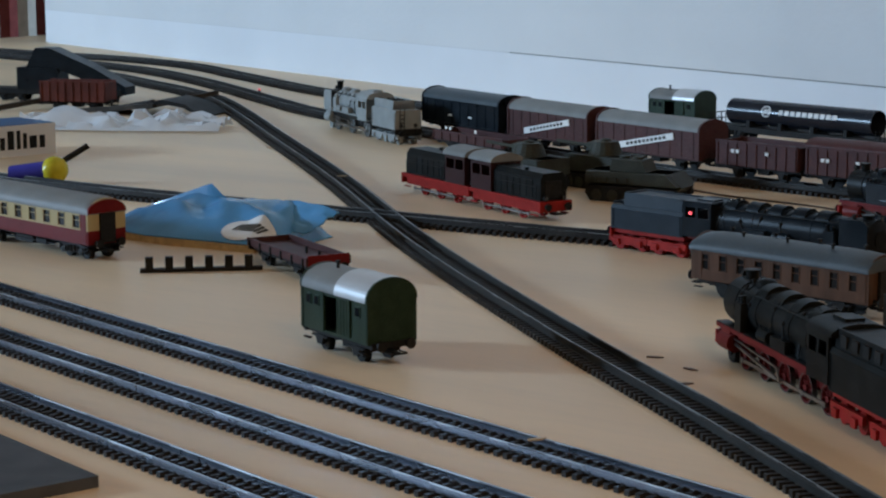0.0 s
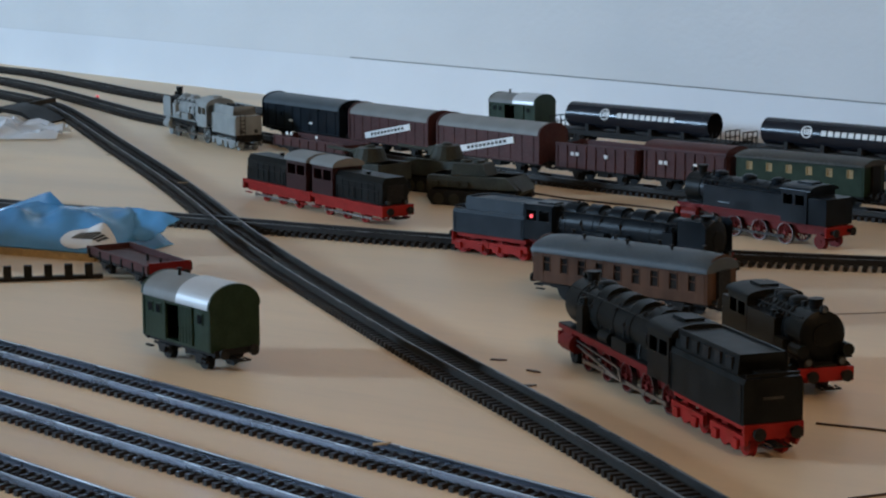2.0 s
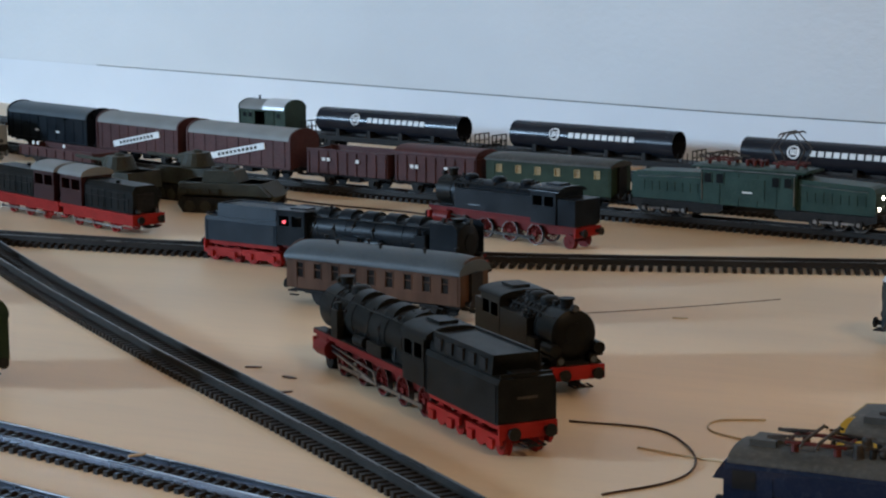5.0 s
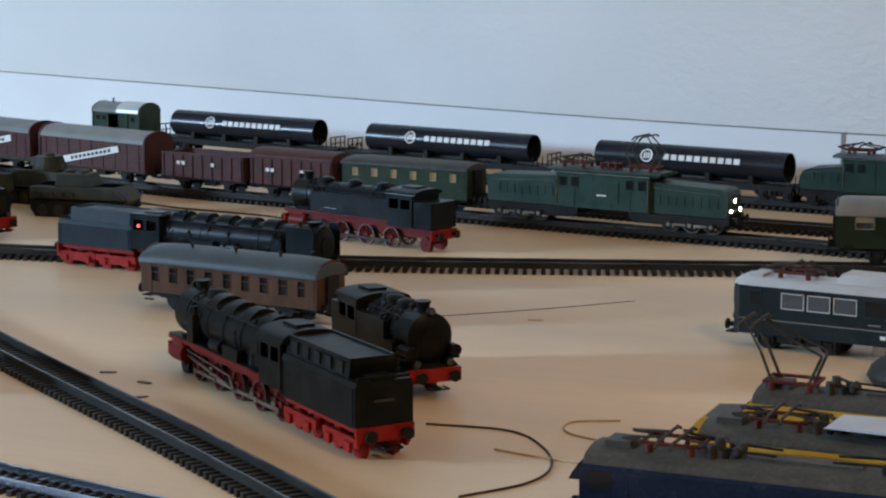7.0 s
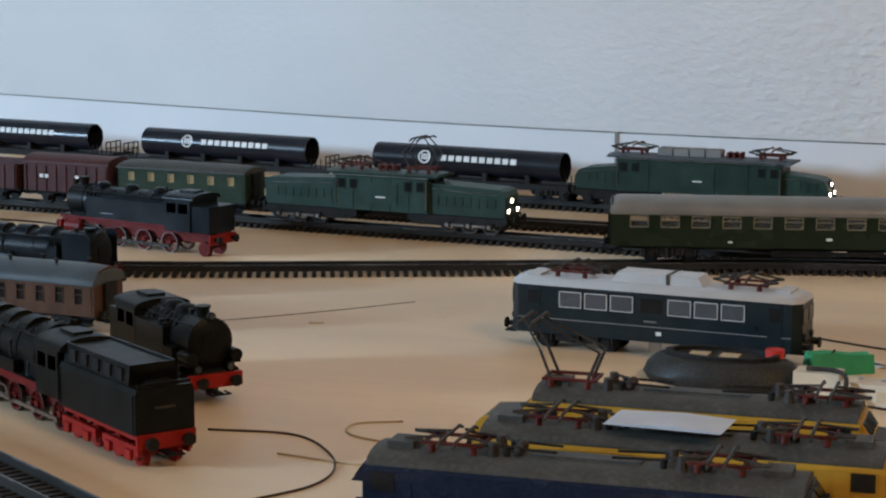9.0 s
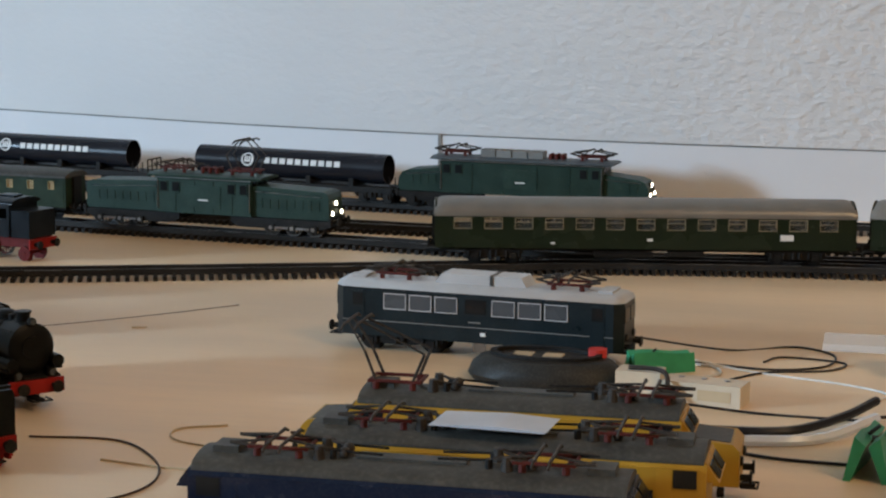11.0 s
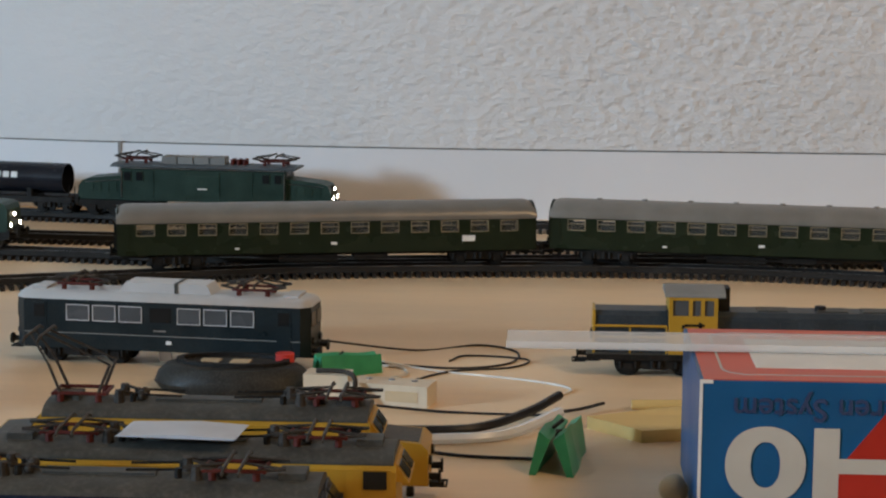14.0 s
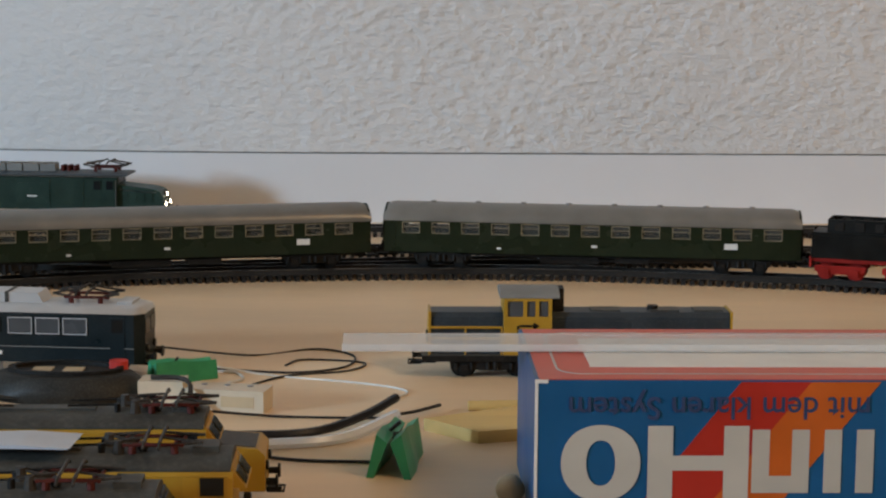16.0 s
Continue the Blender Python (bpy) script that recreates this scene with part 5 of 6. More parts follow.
def hood_diesel(label, L=172):
    t = thing("diesel_locomotive", label, "diesel engine")
    bm = bmesh.new()
    prism(bm, [(-10.5, 13), (10.5, 13), (10.5, 33), (8.5, 35.5), (-8.5, 35.5), (-10.5, 33)], -L / 2 + 5, -42, "x")
    part("short_hood", bm, HOODGREY, t, bevel=0.6)
    bm = bmesh.new()
    prism(bm, [(-10.5, 13), (10.5, 13), (10.5, 33), (8.5, 35.5), (-8.5, 35.5), (-10.5, 33)], -16, L / 2 - 5, "x")
    part("long_hood", bm, HOODGREY, t, bevel=0.6)
    for k in range(9):
        x = -8 + 10 * k
        for s in (-1, 1):
            part("hood_door", bm_box(x - 4, x + 4, s * 10.6 - 0.25, s * 10.6 + 0.25, 16, 31), HOODGREY, t)
    for x in (14, 46, 70):
        part("roof_hatch", bm_box(x - 8, x + 8, -6, 6, 35.4, 36.2), DUSTROOF, t)
    bm = bmesh.new()
    tube(bm, (40, 0, 35), (40, 0, 38), 3.0, 14)
    part("fan_cowl", bm, DARKSTEEL, t)
    bm = bmesh.new()
    for s in (-1, 1):
        y0, y1 = s * 14.4 - 0.6, s * 14.4 + 0.6
        box(bm, -42, -16, y0, y1, 13, 34)
        box(bm, -42, -16, y0, y1, 42.5, 45)
        for x in (-42, -31.5, -25, -18):
            box(bm, x, x + 2, y0, y1, 34, 42.5)
    box(bm, -42, -40.8, -13.8, 13.8, 13, 45)
    box(bm, -17.2, -16, -13.8, 13.8, 13, 45)
    part("cab", bm, YELLOW, t)
    for s in (-1, 1):
        part("cab_window", bm_box(-40, -18, s * 14.0 - 0.2, s * 14.0 + 0.2, 34, 42.5), GREYGLASS, t)
        bm = bmesh.new()
        y = s * 15.1
        for q in ((-35, -33.6, 27, 29), (-33.6, -26, 28.4, 29.6), (-26, -24.6, 25.6, 29), (-35, -26, 25.2, 26.2), (-33, -30, 23, 24.2), (-29, -24, 23, 24.2)):
            box(bm, q[0], q[1], y - 0.15, y + 0.15, q[2], q[3])
        prism(bm, [(-26, 31), (-26, 27), (-22.6, 29)], y - 0.15, y + 0.15, "y")
        part("emblem", bm, DARKSTEEL, t, "black arrow emblem")
        for x0, x1 in ((-L / 2 + 4, -43), ):
            bm = bmesh.new()
            tube(bm, (x0, s * 14, 28), (x1, s * 14, 28), 0.7, 6)
            tube(bm, (x0, s * 14, 22), (x1, s * 14, 22), 0.5, 6)
            for x in np.linspace(x0, x1, 3):
                tube(bm, (x, s * 14, 13), (x, s * 14, 28), 0.6, 6)
            part("railing", bm, YELLOW, t)
    bm = bmesh.new()
    prism(bm, arch(31, 44.8, 3.6, 14, 0.6), -44, -12, "x")
    part("cab_roof", bm, ROOFGREY, t, "pale grey cab roof", smooth=True)
    part("exhaust_box", bm_box(-15.5, -9, -6, 6, 35, 48), DARKSTEEL, t, bevel=0.5)
    bm = bmesh.new()
    box(bm, -L / 2, L / 2, -15, 15, 11, 13)
    part("footplate", bm, DUSTROOF, t)
    part("side_skirt", bm_box(-L / 2, L / 2, -15.4, -15, 9.5, 12.6), DARKSTEEL, t)
    for a in (-1, 1):
        bogie(t, a * L * 0.28, 30, 6.4)
        buffers(t, a * L / 2, 12)
        coupling(t, a * L / 2)
        part("end_plate", bm_box(a * (L / 2 - 4.2) - 0.6, a * (L / 2 - 4.2) + 0.6, -11.5, 11.5, 13, 36), YELLOW, t)
        lamp(t, a * (L / 2 - 3.4), -7, 21, 1.4)
        lamp(t, a * (L / 2 - 3.4), 7, 21, 1.4)
    return t


# ---- armoured vehicles ----
def armoured_carrier(label, L=72, W=36, turret=False, H=32, group="armoured vehicles"):
    t = thing("armoured_vehicle", label, "toy vehicle", group)
    bm = bmesh.new()
    prism(bm, [(-L / 2 + 5, 8), (L / 2 - 8, 8), (L / 2, 14), (L / 2 - 12, H * 0.72), (-L / 2 + 2, H * 0.72), (-L / 2, 14)], -W / 2 + 6, W / 2 - 6, "y")
    prism(bm, [(-L / 2 + 1, 15), (L / 2 - 2, 15), (L / 2 - 12, H * 0.72), (-L / 2 + 2, H * 0.72)], -W / 2, W / 2, "y")
    part("hull", bm, OLIVE, t, bevel=0.6)
    for s in (-1, 1):
        bm = bmesh.new()
        y0, y1 = sorted((s * (W / 2 - 6), s * W / 2))
        prism(bm, [(-L / 2 + 6, 0), (L / 2 - 12, 0), (L / 2 - 3, 7), (L / 2 - 4, 13), (-L / 2 + 4, 13), (-L / 2 + 1, 7)], y0, y1, "y")
        tr = part("crawler_track", bm, DARKSTEEL, t, bevel=0.5)
        for k in range(5):
            bm = bmesh.new()
            x = -L / 2 + 12 + k * (L - 28) / 4
            tube(bm, (x, s * (W / 2 - 1), 5.5), (x, s * (W / 2 + 0.8), 5.5), 4.6, 14)
            tube(bm, (x, s * (W / 2 + 0.8), 5.5), (x, s * (W / 2 + 1.4), 5.5), 1.6, 10)
            part("road_wheel", bm, OLIVE, tr)
    if turret:
        bm = bmesh.new()
        tube(bm, (-4, 0, H * 0.72), (-4, 0, H), 15, 18, 11)
        ball(bm, (-4, 0, H), 5, 0.5)
        box(bm, 6, 14, -4, 4, H * 0.78, H * 0.95)
        tt = part("turret", bm, OLIVE, t)
        bm = bmesh.new()
        tube(bm, (12, 0, H * 0.87), (52, 0, H * 0.9), 1.5, 10)
        part("gun_barrel", bm, OLIVE, tt)
    else:
        bm = bmesh.new()
        prism(bm, [(-22, H * 0.72), (10, H * 0.72), (6, H), (-20, H)], -12, 10, "y")
        part("superstructure", bm, OLIVE, t, bevel=0.6)
        for x in (-14, -2):
            bm = bmesh.new()
            tube(bm, (x, 0, H), (x, 0, H + 2), 4.5, 14)
            part("hatch", bm, OLIVE, t)
    bm = bmesh.new()
    for k in range(4):
        box(bm, -L / 2 + 6 + 9 * k, -L / 2 + 12 + 9 * k, -W / 2 - 1.5, -W / 2, 16, 20)
    part("stowage_box", bm, OLIVE, t)
    return t


# ---- vehicles on the board ----
def on_rails(ob, pts, x, flip=False, z=0.0076, dy=0.0):
    """Sets a vehicle on a track at the place with that x."""
    q, h = min(smooth_path(pts, 0.004), key=lambda s: abs(s[0].x - x))
    return put(ob, q.x, q.y + dy, math.degrees(h) + (180 if flip else 0), z)


# the pipe train along the wall
on_rails(crocodile("dark green jointed electric engine with lit headlamps"), B1_PTS, -0.276)
for px in (-0.485, -0.725, -0.960):
    w, p = pipe_wagon("dark bogie flat wagon with cradles and end railings")
    on_rails(w, B1_PTS, px)
    p.matrix_world = w.matrix_world @ Matrix.Translation((0, 0, 0.0270))
on_rails(van("bottle green luggage van with silver roof", group="green vans"), B1_PTS, -1.12)

# the brown goods train
on_rails(box_wagon("dark green van with slate blue roof", 138, body=SLATE, roof=ROOFBLUE, sign=False, group="goods train"), B2_PTS, -1.262)
on_rails(box_wagon("brown covered wagon with grey roof and slanting white board", 124, group="goods train"), B2_PTS, -1.122)
on_rails(box_wagon("brown covered wagon with grey roof and slanting white board", 134, group="goods train"), B2_PTS, -0.985)
on_rails(open_wagon("brown ribbed open wagon with a dark load", 88, group="goods train"), B2_PTS, -0.860)
on_rails(open_wagon("brown ribbed wagon with a low curved roof", 82, roofed=True, H=33, group="goods train"), B2_PTS, -0.769)
# Opaque tan railcar panes paint the glow of lit windows
on_rails(coach("railcar", "green and cream railcar with a flat tan roof", 116, 31, 35, 39.5, n=6, lower=GREEN, upper=GREEN, roof=DUSTROOF, pane=SEATPANE, frame_mat=CREAM, bogies=False, fill=0.30, group="goods train"), B2_PTS, -0.664)
on_rails(crocodile("worn green jointed electric engine with glowing headlamps", 205, long_roof=False, share=0.19), B2_PTS, -0.487)

# the express on the curve
for cx in (-0.154, 0.146):
    on_rails(coach("express_coach", "dark green express coach with silver roof and brown interior coloured as lit", 288, 32, 34, 44.5, n=13, lower=COACHGREEN, roof=COACHROOF, fill=0.60, frame_mat=ALUFRAME, vents=8 if cx > 0 else 0, group="express train", w0=24.0, w1=32.0), X_PTS, cx)
on_rails(tender("black tender with red bogies at the head of the express", 84, group="express train"), X_PTS, 0.335)
on_rails(steam_engine("steam_locomotive", "black express steam engine with red wheels and smoke deflectors", 168, 3, 11, deflector=True, lead=2, trail=1, group="express train"), X_PTS, 0.452)

# the engine with the red tail lamp, standing off the rails
put(tender("slate blue tender with bright red bogies", 64, TENDERBLUE, H=37, coal=False, group="slate engine and tender"), -0.757, 1.196, -8)
se = steam_engine("steam_locomotive", "slate black steam engine with boxy boiler covers and red wheels", 153, 5, 6.8, SLATE, R=12, zb=29, H=43, deflector=True, domes=0, bumps=5, group="slate engine and tender")
bm = bmesh.new()
tube(bm, (-69.5, -15.2, 33), (-69.5, -16.2, 33), 1.2, 12)
part("tail_lamp", bm, REDLAMP, se, "small glowing red lamp")
put(se, -0.6476, 1.1792, -8)

# loose vehicles
put(van("bottle green luggage van with open side door", 66, 30, 45, group="green vans"), -0.7065, 0.818, -17)
put(flat_wagon("brown flat wagon with low side boards", 98), -0.905, 0.988, -24)
pc = put(coach("passenger_coach", "wine red and cream coach with grey roof", 150, 31, 33, 43, n=8, lower=DEEPRED, upper=CREAM, roof=ROOFGREY, w0=21.5, w1=31, fill=0.5, pane=DARKGLASS, frame_mat=CREAM, split=20.5), -1.112, 0.951, -7)
for a in (-1, 1):
    bm = bmesh.new()
    prism(bm, arch(31.5, 33, 8.2, 14, 0.6), a * 75.2 - 0.9, a * 75.2 + 0.9, "x")
    part("end_arch", bm, DEEPRED, pc, "dark red arched roof end")
put(coach("wooden_coach", "teak brown wooden coach with blue-grey roof", 128, 30, 30.5, 39.5, n=9, lower=TEAK, roof=ROOFBLUE, w0=17.5, w1=27.5, fill=0.46, frame_mat=TEAK, pane=DARKGLASS, vents=7, bogies=False, seats=False), -0.588, 1.076, -7)
put(steam_engine("steam_locomotive", "black goods steam engine with red wheels and running boards", 142, 5, 7.6, R=12.2, zb=32, H=48.5, domes=1, bumps=4, group="black engine and tender"), -0.485, 0.893, 142.5)
put(tender("black tender with a closed bunker and a red frame", 76, H=41, coal=False, group="black engine and tender"), -0.399, 0.827, 142.5)
put(steam_engine("tank_engine", "weathered black tank engine with red front beam", 100, 3, 7.0, wheel=BLACK, tank=True, bunker=12, lead=0, domes=2, H=47, R=11.5), -0.430, 0.949, -41)
put(steam_engine("tank_engine", "blue-black tank engine with red wheels and bright tyres", 148, 4, 7.6, SLATE, tank=True, bunker=18, lead=1, trail=1, domes=3, H=47), -0.640, 1.366, 163)
put(steam_engine("steam_locomotive", "photo grey steam engine with bright steel rods", 124, 3, 9.0, LOCOGREY, wheel=LOCOGREY, H=50, domes=3, lead=1, beam=False, deflector=True, group="grey engine and tender"), -1.432, 1.660, 153)
put(tender("photo grey tender with coal heap", 60, LOCOGREY, LOCOGREY, 40, group="grey engine and tender"), -1.338, 1.612, 153)
put(open_wagon("low brown open wagon behind the grey tender", 120, 30, 19), -1.205, 1.578, -18)
put(shunter_black("black shunter with red frame and silver cab roof"), -1.041, 1.321, 159)
put(shunter_black("black shunter with red frame and silver cab roof"), -0.942, 1.283, -21)
put(armoured_carrier("olive drab armoured carrier standing on the board", 84, 38, H=34), -0.905, 1.400, 8)
put(armoured_carrier("olive drab battle tank behind the shunters", 74, 36, True, 40), -1.020, 1.400, 166)
put(armoured_carrier("olive drab battle tank behind the shunters", 74, 36, True, 40), -0.975, 1.448, 172)
put(express_electric("steel blue electric engine with silver roof and windows"), -0.209, 1.108, -7)
put(dutch_electric("yellow and grey electric engine with a raised collector", 186, YELLOW, YELLOW, True, (24.0, 1.5)), -0.142, 0.842, 0)
put(dutch_electric("yellow electric engine with dusty dark roof", 166, YELLOW, YELLOW, False, (2.0, 1.5)), -0.136, 0.774, 0)
put(dutch_electric("glossy navy blue electric engine with dusty roof", 172, NAVY, NAVY, False, (1.5, 1.5)), -0.162, 0.722, 0)
put(hood_diesel("yellow and dark grey diesel engine with a tall cab"), 0.106, 1.105, 0)


# ---- loose things on the board ----
def wire(name, label, pts, r, mat, group="loose wires"):
    """A cable through points (metres), lying on the board."""
    p = [Vector(q if len(q) == 3 else (*q, r * K)) for q in pts]
    p = [p[0] * 2 - p[1]] + p + [p[-1] * 2 - p[-2]]
    dense = []
    for i in range(1, len(p) - 2):
        a, b, c, d = p[i - 1:i + 3]
        for k in range(10):
            t = k / 10
            dense.append(0.5 * (2 * b + (c - a) * t + (2 * a - 5 * b + 4 * c - d) * t * t + (3 * b - a - 3 * c + d) * t ** 3))
    dense.append(p[-2])
    bm = bmesh.new()
    rings = []
    for i, q in enumerate(dense):
        d = (dense[min(i + 1, len(dense) - 1)] - dense[max(i - 1, 0)]).normalized()
        s = d.cross(Vector((0, 0, 1))).normalized()
        u = s.cross(d)
        rings.append([bm.verts.new(q + (s * math.cos(g) + u * math.sin(g)) * r * K) for g in (0, 1.05, 2.1, 3.14, 4.19, 5.24)])
    for a, b in zip(rings, rings[1:]):
        for i in range(6):
            bm.faces.new((a[i], b[i], b[(i + 1) % 6], a[(i + 1) % 6]))
    bm.faces.new(rings[0]), bm.faces.new(rings[-1])
    return tagged(part(name, bm, mat, None, smooth=True), label, "wire", group)


def text_on(t, body, size, m, mat, name, bold=0.008):
    """Raised printed letters as a mesh part of a thing."""
    cu = bpy.data.curves.new(name, "FONT")
    cu.body, cu.size, cu.align_x, cu.align_y, cu.extrude, cu.offset = body, size, "CENTER", "CENTER", 0.0001, size * bold
    ob = new(name, cu)
    dg = bpy.context.evaluated_depsgraph_get()
    me = bpy.data.meshes.new_from_object(ob.evaluated_get(dg))
    bpy.data.objects.remove(ob)
    me.materials.clear()
    me.materials.append(mat)
    o = new(name, me)
    o.parent, o.matrix_local = t, m
    return o


# printed cardboard box lying upside down
bx = thing("cardboard_box", "blue, red and orange printed cardboard box lying upside down", "box")
Lb, Db, Hb = 300, 108, 62
part("carton", bm_box(0, Lb, 0, Db, 0, Hb), BOXBLUE, bx, bevel=0.8)
for q, m in (((72, 100), BOXRED), ((100, 128), BOXORANGE)):
    bm = bmesh.new()
    prism(bm, [(q[0] - 38, 0.6), (q[1] - 38, 0.6), (q[1] + 10, Hb - 0.6), (q[0] + 10, Hb - 0.6)], -0.25, 0.3, "y")
    part("printed_band", bm, m, bx)
part("coral_top", bm_box(1.5, Lb - 1, 1, Db - 1, Hb - 0.2, Hb + 0.3), BOXCORAL, bx, "coral red printed top")
bm = bmesh.new()
for q in ((22, Lb - 8, 10, 11), (22, Lb - 8, Db - 11, Db - 10), (9.5, 10.5, 22, Db - 22)):
    box(bm, *q, Hb + 0.2, Hb + 0.5)
for cy, up in ((22, -1), (Db - 22, 1)):
    for k in range(8):
        g0, g1 = math.pi / 16 * k, math.pi / 16 * (k + 1)
        prism(bm, [(22 - q * math.cos(g), cy + up * q * math.sin(g)) for q, g in ((11.5, g0), (12.5, g0), (12.5, g1), (11.5, g1))], Hb + 0.2, Hb + 0.5, "z")
part("white_line", bm, LETTER, bx)
part("pale_window", bm_box(24, Lb - 20, 24, Db - 24, Hb + 0.2, Hb + 0.5), CARDWHITE, bx, "whitish panel in the top")
face_m = Matrix.Rotation(math.pi / 2, 4, "X") @ Matrix.Rotation(math.pi, 4, "Z")
text_on(bx, "H0", 0.041, Matrix.Translation((0.0495, -0.0004, 0.0300)) @ face_m @ Matrix.Diagonal((1.55, 1, 1, 1)), LETTER, "big_letter", 0.03)
bm = bmesh.new()
for x0, x1, z1 in ((87, 94, 42), (103, 110, 42), (94, 103, 23), (116, 123, 42), (129, 136, 42), (142, 149, 42)):
    box(bm, x0, x1, -0.4, 0.1, 16, z1)
part("printed_block", bm, LETTER, bx, "pale printed blocks")
text_on(bx, "mit dem klaren System", 0.0131, Matrix.Translation((0.0735, -0.0004, 0.0512)) @ face_m, INKDARK, "small_letters")
part("worn_edge", bm_box(-0.25, 1.0, -0.3, 0.4, 1, Hb - 1), CARDWHITE, bx, "whitish worn cardboard edge")
part("worn_corner", bm_box(-0.3, 5, -0.3, 0.6, Hb - 1.2, Hb + 0.2), CARDWHITE, bx)
put(bx, 0.060, 0.800, 0)

sc = thing("paper_scrap", "small crumpled beige paper scrap beside the box", "paper")
bm = bmesh.new()
bmesh.ops.create_icosphere(bm, subdivisions=3, radius=0.0075)
for v in bm.verts:
    v.co *= 0.72 + 0.25 * abs(noise.noise(v.co * 90))
    v.co.z = max(-0.003, v.co.z * 1.1 + 0.0015)
part("scrap", bm, BEIGE, sc)
put(sc, 0.0535, 0.850, 0, 0.0030)

st = thing("plastic_strip", "clear stiff plastic strip lying across the cardboard box", "plastic strip")
bm = bmesh.new()
box(bm, -75, 250, 52, 90, 63.0, 63.6)
part("sheet", bm, STRIP, st)
part("upturned_edge", bm_box(-75, 250, 52, 53, 63.6, 66), STRIP, st)
put(st, 0.057, 0.800, 0)

# wooden block, clips, connectors
wb = thing("wooden_block", "pale yellow smooth wooden offcut on the board", "wood block")
bm = bmesh.new()
prism(bm, [(0, 0), (25, -27), (78, -12), (72, 24), (44, 26)], 0, 6, "z")
part("block", bm, WOODYELLOW, wb, bevel=0.7)
put(wb, 0.019, 0.972, 0)
wd = thing("dowel", "short pale wooden dowel lying behind a block", "wood block")
bm = bmesh.new()
tube(bm, (-16, 0, 3), (20, 3, 3), 2.6, 12)
part("rod", bm, WOODYELLOW, wd)
put(wd, 0.058, 1.012, 0)


def clip(label):
    """A clothes-peg clip lying spread open, its mouth towards -y."""
    t = thing("spring_clip", label, "clip", "green clips")
    for s in (-1, 1):
        bm = bmesh.new()
        prof = [(s * 10, 0), (s * 6.8, 0), (s * 0.6, 16), (s * 5.6, 20)]
        back = [(s * 8, 0), (s * 5.6, 0), (s * 0.6, 14), (s * 5.4, 17)]
        rings = [[bm.verts.new((x * K, y * K, z * K)) for x, z in q] for q, y in ((prof, -24), (prof, -8), (back, 10), (back, 24))]
        for p, q in zip(rings, rings[1:]):
            for i in range(4):
                bm.faces.new((p[i], q[i], q[(i + 1) % 4], p[(i + 1) % 4]))
        bm.faces.new(rings[0]), bm.faces.new(rings[-1])
        part("jaw", bm, CLIPGREEN, t, bevel=0.5)
    bm = bmesh.new()
    for y in (-7, -5, -3):
        tube(bm, (-5, y, 15), (5, y, 15), 1.3, 10)
    tube(bm, (-4, -5, 16), (2, -5, 21.5), 0.9, 8)
    part("spring", bm, DUSTARM, t, "dull coiled metal spring")
    return t


put(clip("translucent green plastic spring clip"), 0.006, 0.905, -10)
put(clip("translucent green plastic spring clip lying by the wires"), -0.108, 1.086, -58).scale = (0.75, 0.75, 0.6)
cn = thing("connector", "beige plastic terminal block with wires", "connector")
part("housing", bm_box(-19, 22, -9, 9, 0, 11), PALEPLASTIC, cn, bevel=1.0)
# Flat darker slab on the face; the shade of the plug opening is colour
part("recess", bm_box(0, 17, -9.3, -8.8, 2.5, 8), BEIGE, cn, "darker beige slab painting the shade of a plug recess")
for k in range(3):
    bm = bmesh.new()
    tube(bm, (-12 + 12 * k, 3, 10.6), (-12 + 12 * k, 3, 11.4), 1.6, 10)
    part("screw", bm, STEEL, cn)
put(cn, -0.080, 1.020, -12)
c2 = thing("connector", "white plastic terminal block with wires", "connector")
part("housing", bm_box(-12, 11, -8, 8, 0, 13), PALEPLASTIC, c2, bevel=1.0)
put(c2, -0.112, 1.030, -5)

# handset
hs = thing("handset", "dark grey oval control handset with a red button", "remote control")
bm = bmesh.new()
rings = [[bm.verts.new((42 * f * math.cos(g) * K, 24 * f * math.sin(g) * K, z * K)) for g in np.linspace(0, 2 * math.pi, 29)[:-1]] for z, f in ((0, 0.93), (4, 1.0), (9, 0.95), (13, 0.84), (14, 0.70))]
for a, b in zip(rings, rings[1:]):
    for i in range(28):
        bm.faces.new((a[i], a[(i + 1) % 28], b[(i + 1) % 28], b[i]))
bm.faces.new(rings[0]), bm.faces.new(rings[-1])
part("case", bm, DEVICE, hs, smooth=True)
bm = bmesh.new()
n = 28
rr = [[bm.verts.new((a * math.cos(2 * math.pi * i / n) * K, b * math.sin(2 * math.pi * i / n) * K, z * K)) for i in range(n)] for a, b, z in ((30, 16, 13.4), (30, 16, 16), (26.5, 13, 16), (26.5, 13, 13.4))]
for a in range(4):
    for i in range(n):
        bm.faces.new((rr[a][i], rr[a][(i + 1) % n], rr[(a + 1) % 4][(i + 1) % n], rr[(a + 1) % 4][i]))
part("rim", bm, DARKSTEEL, hs)
for x in (-12, 4):
    part("label_plate", bm_box(x - 5, x + 5, -5, 5, 13.8, 14.6), BEIGE, hs)
bm = bmesh.new()
tube(bm, (26, 7, 11), (26, 7, 18), 5, 16)
part("button", bm, BUTTON, hs, "red push button")
put(hs, -0.164, 1.046, -4)
pp = thing("paper_slip", "folded whitish paper slip on the yellow engine roof", "paper")
bm = bmesh.new()
prism(bm, [(-23, 0), (23, 0), (24, 0.6), (4, 1.5), (-22, 0.5)], -12, 12, "y")
part("slip", bm, SLIPBLUE, pp)
put(pp, -0.141, 0.770, -4, 0.0445)

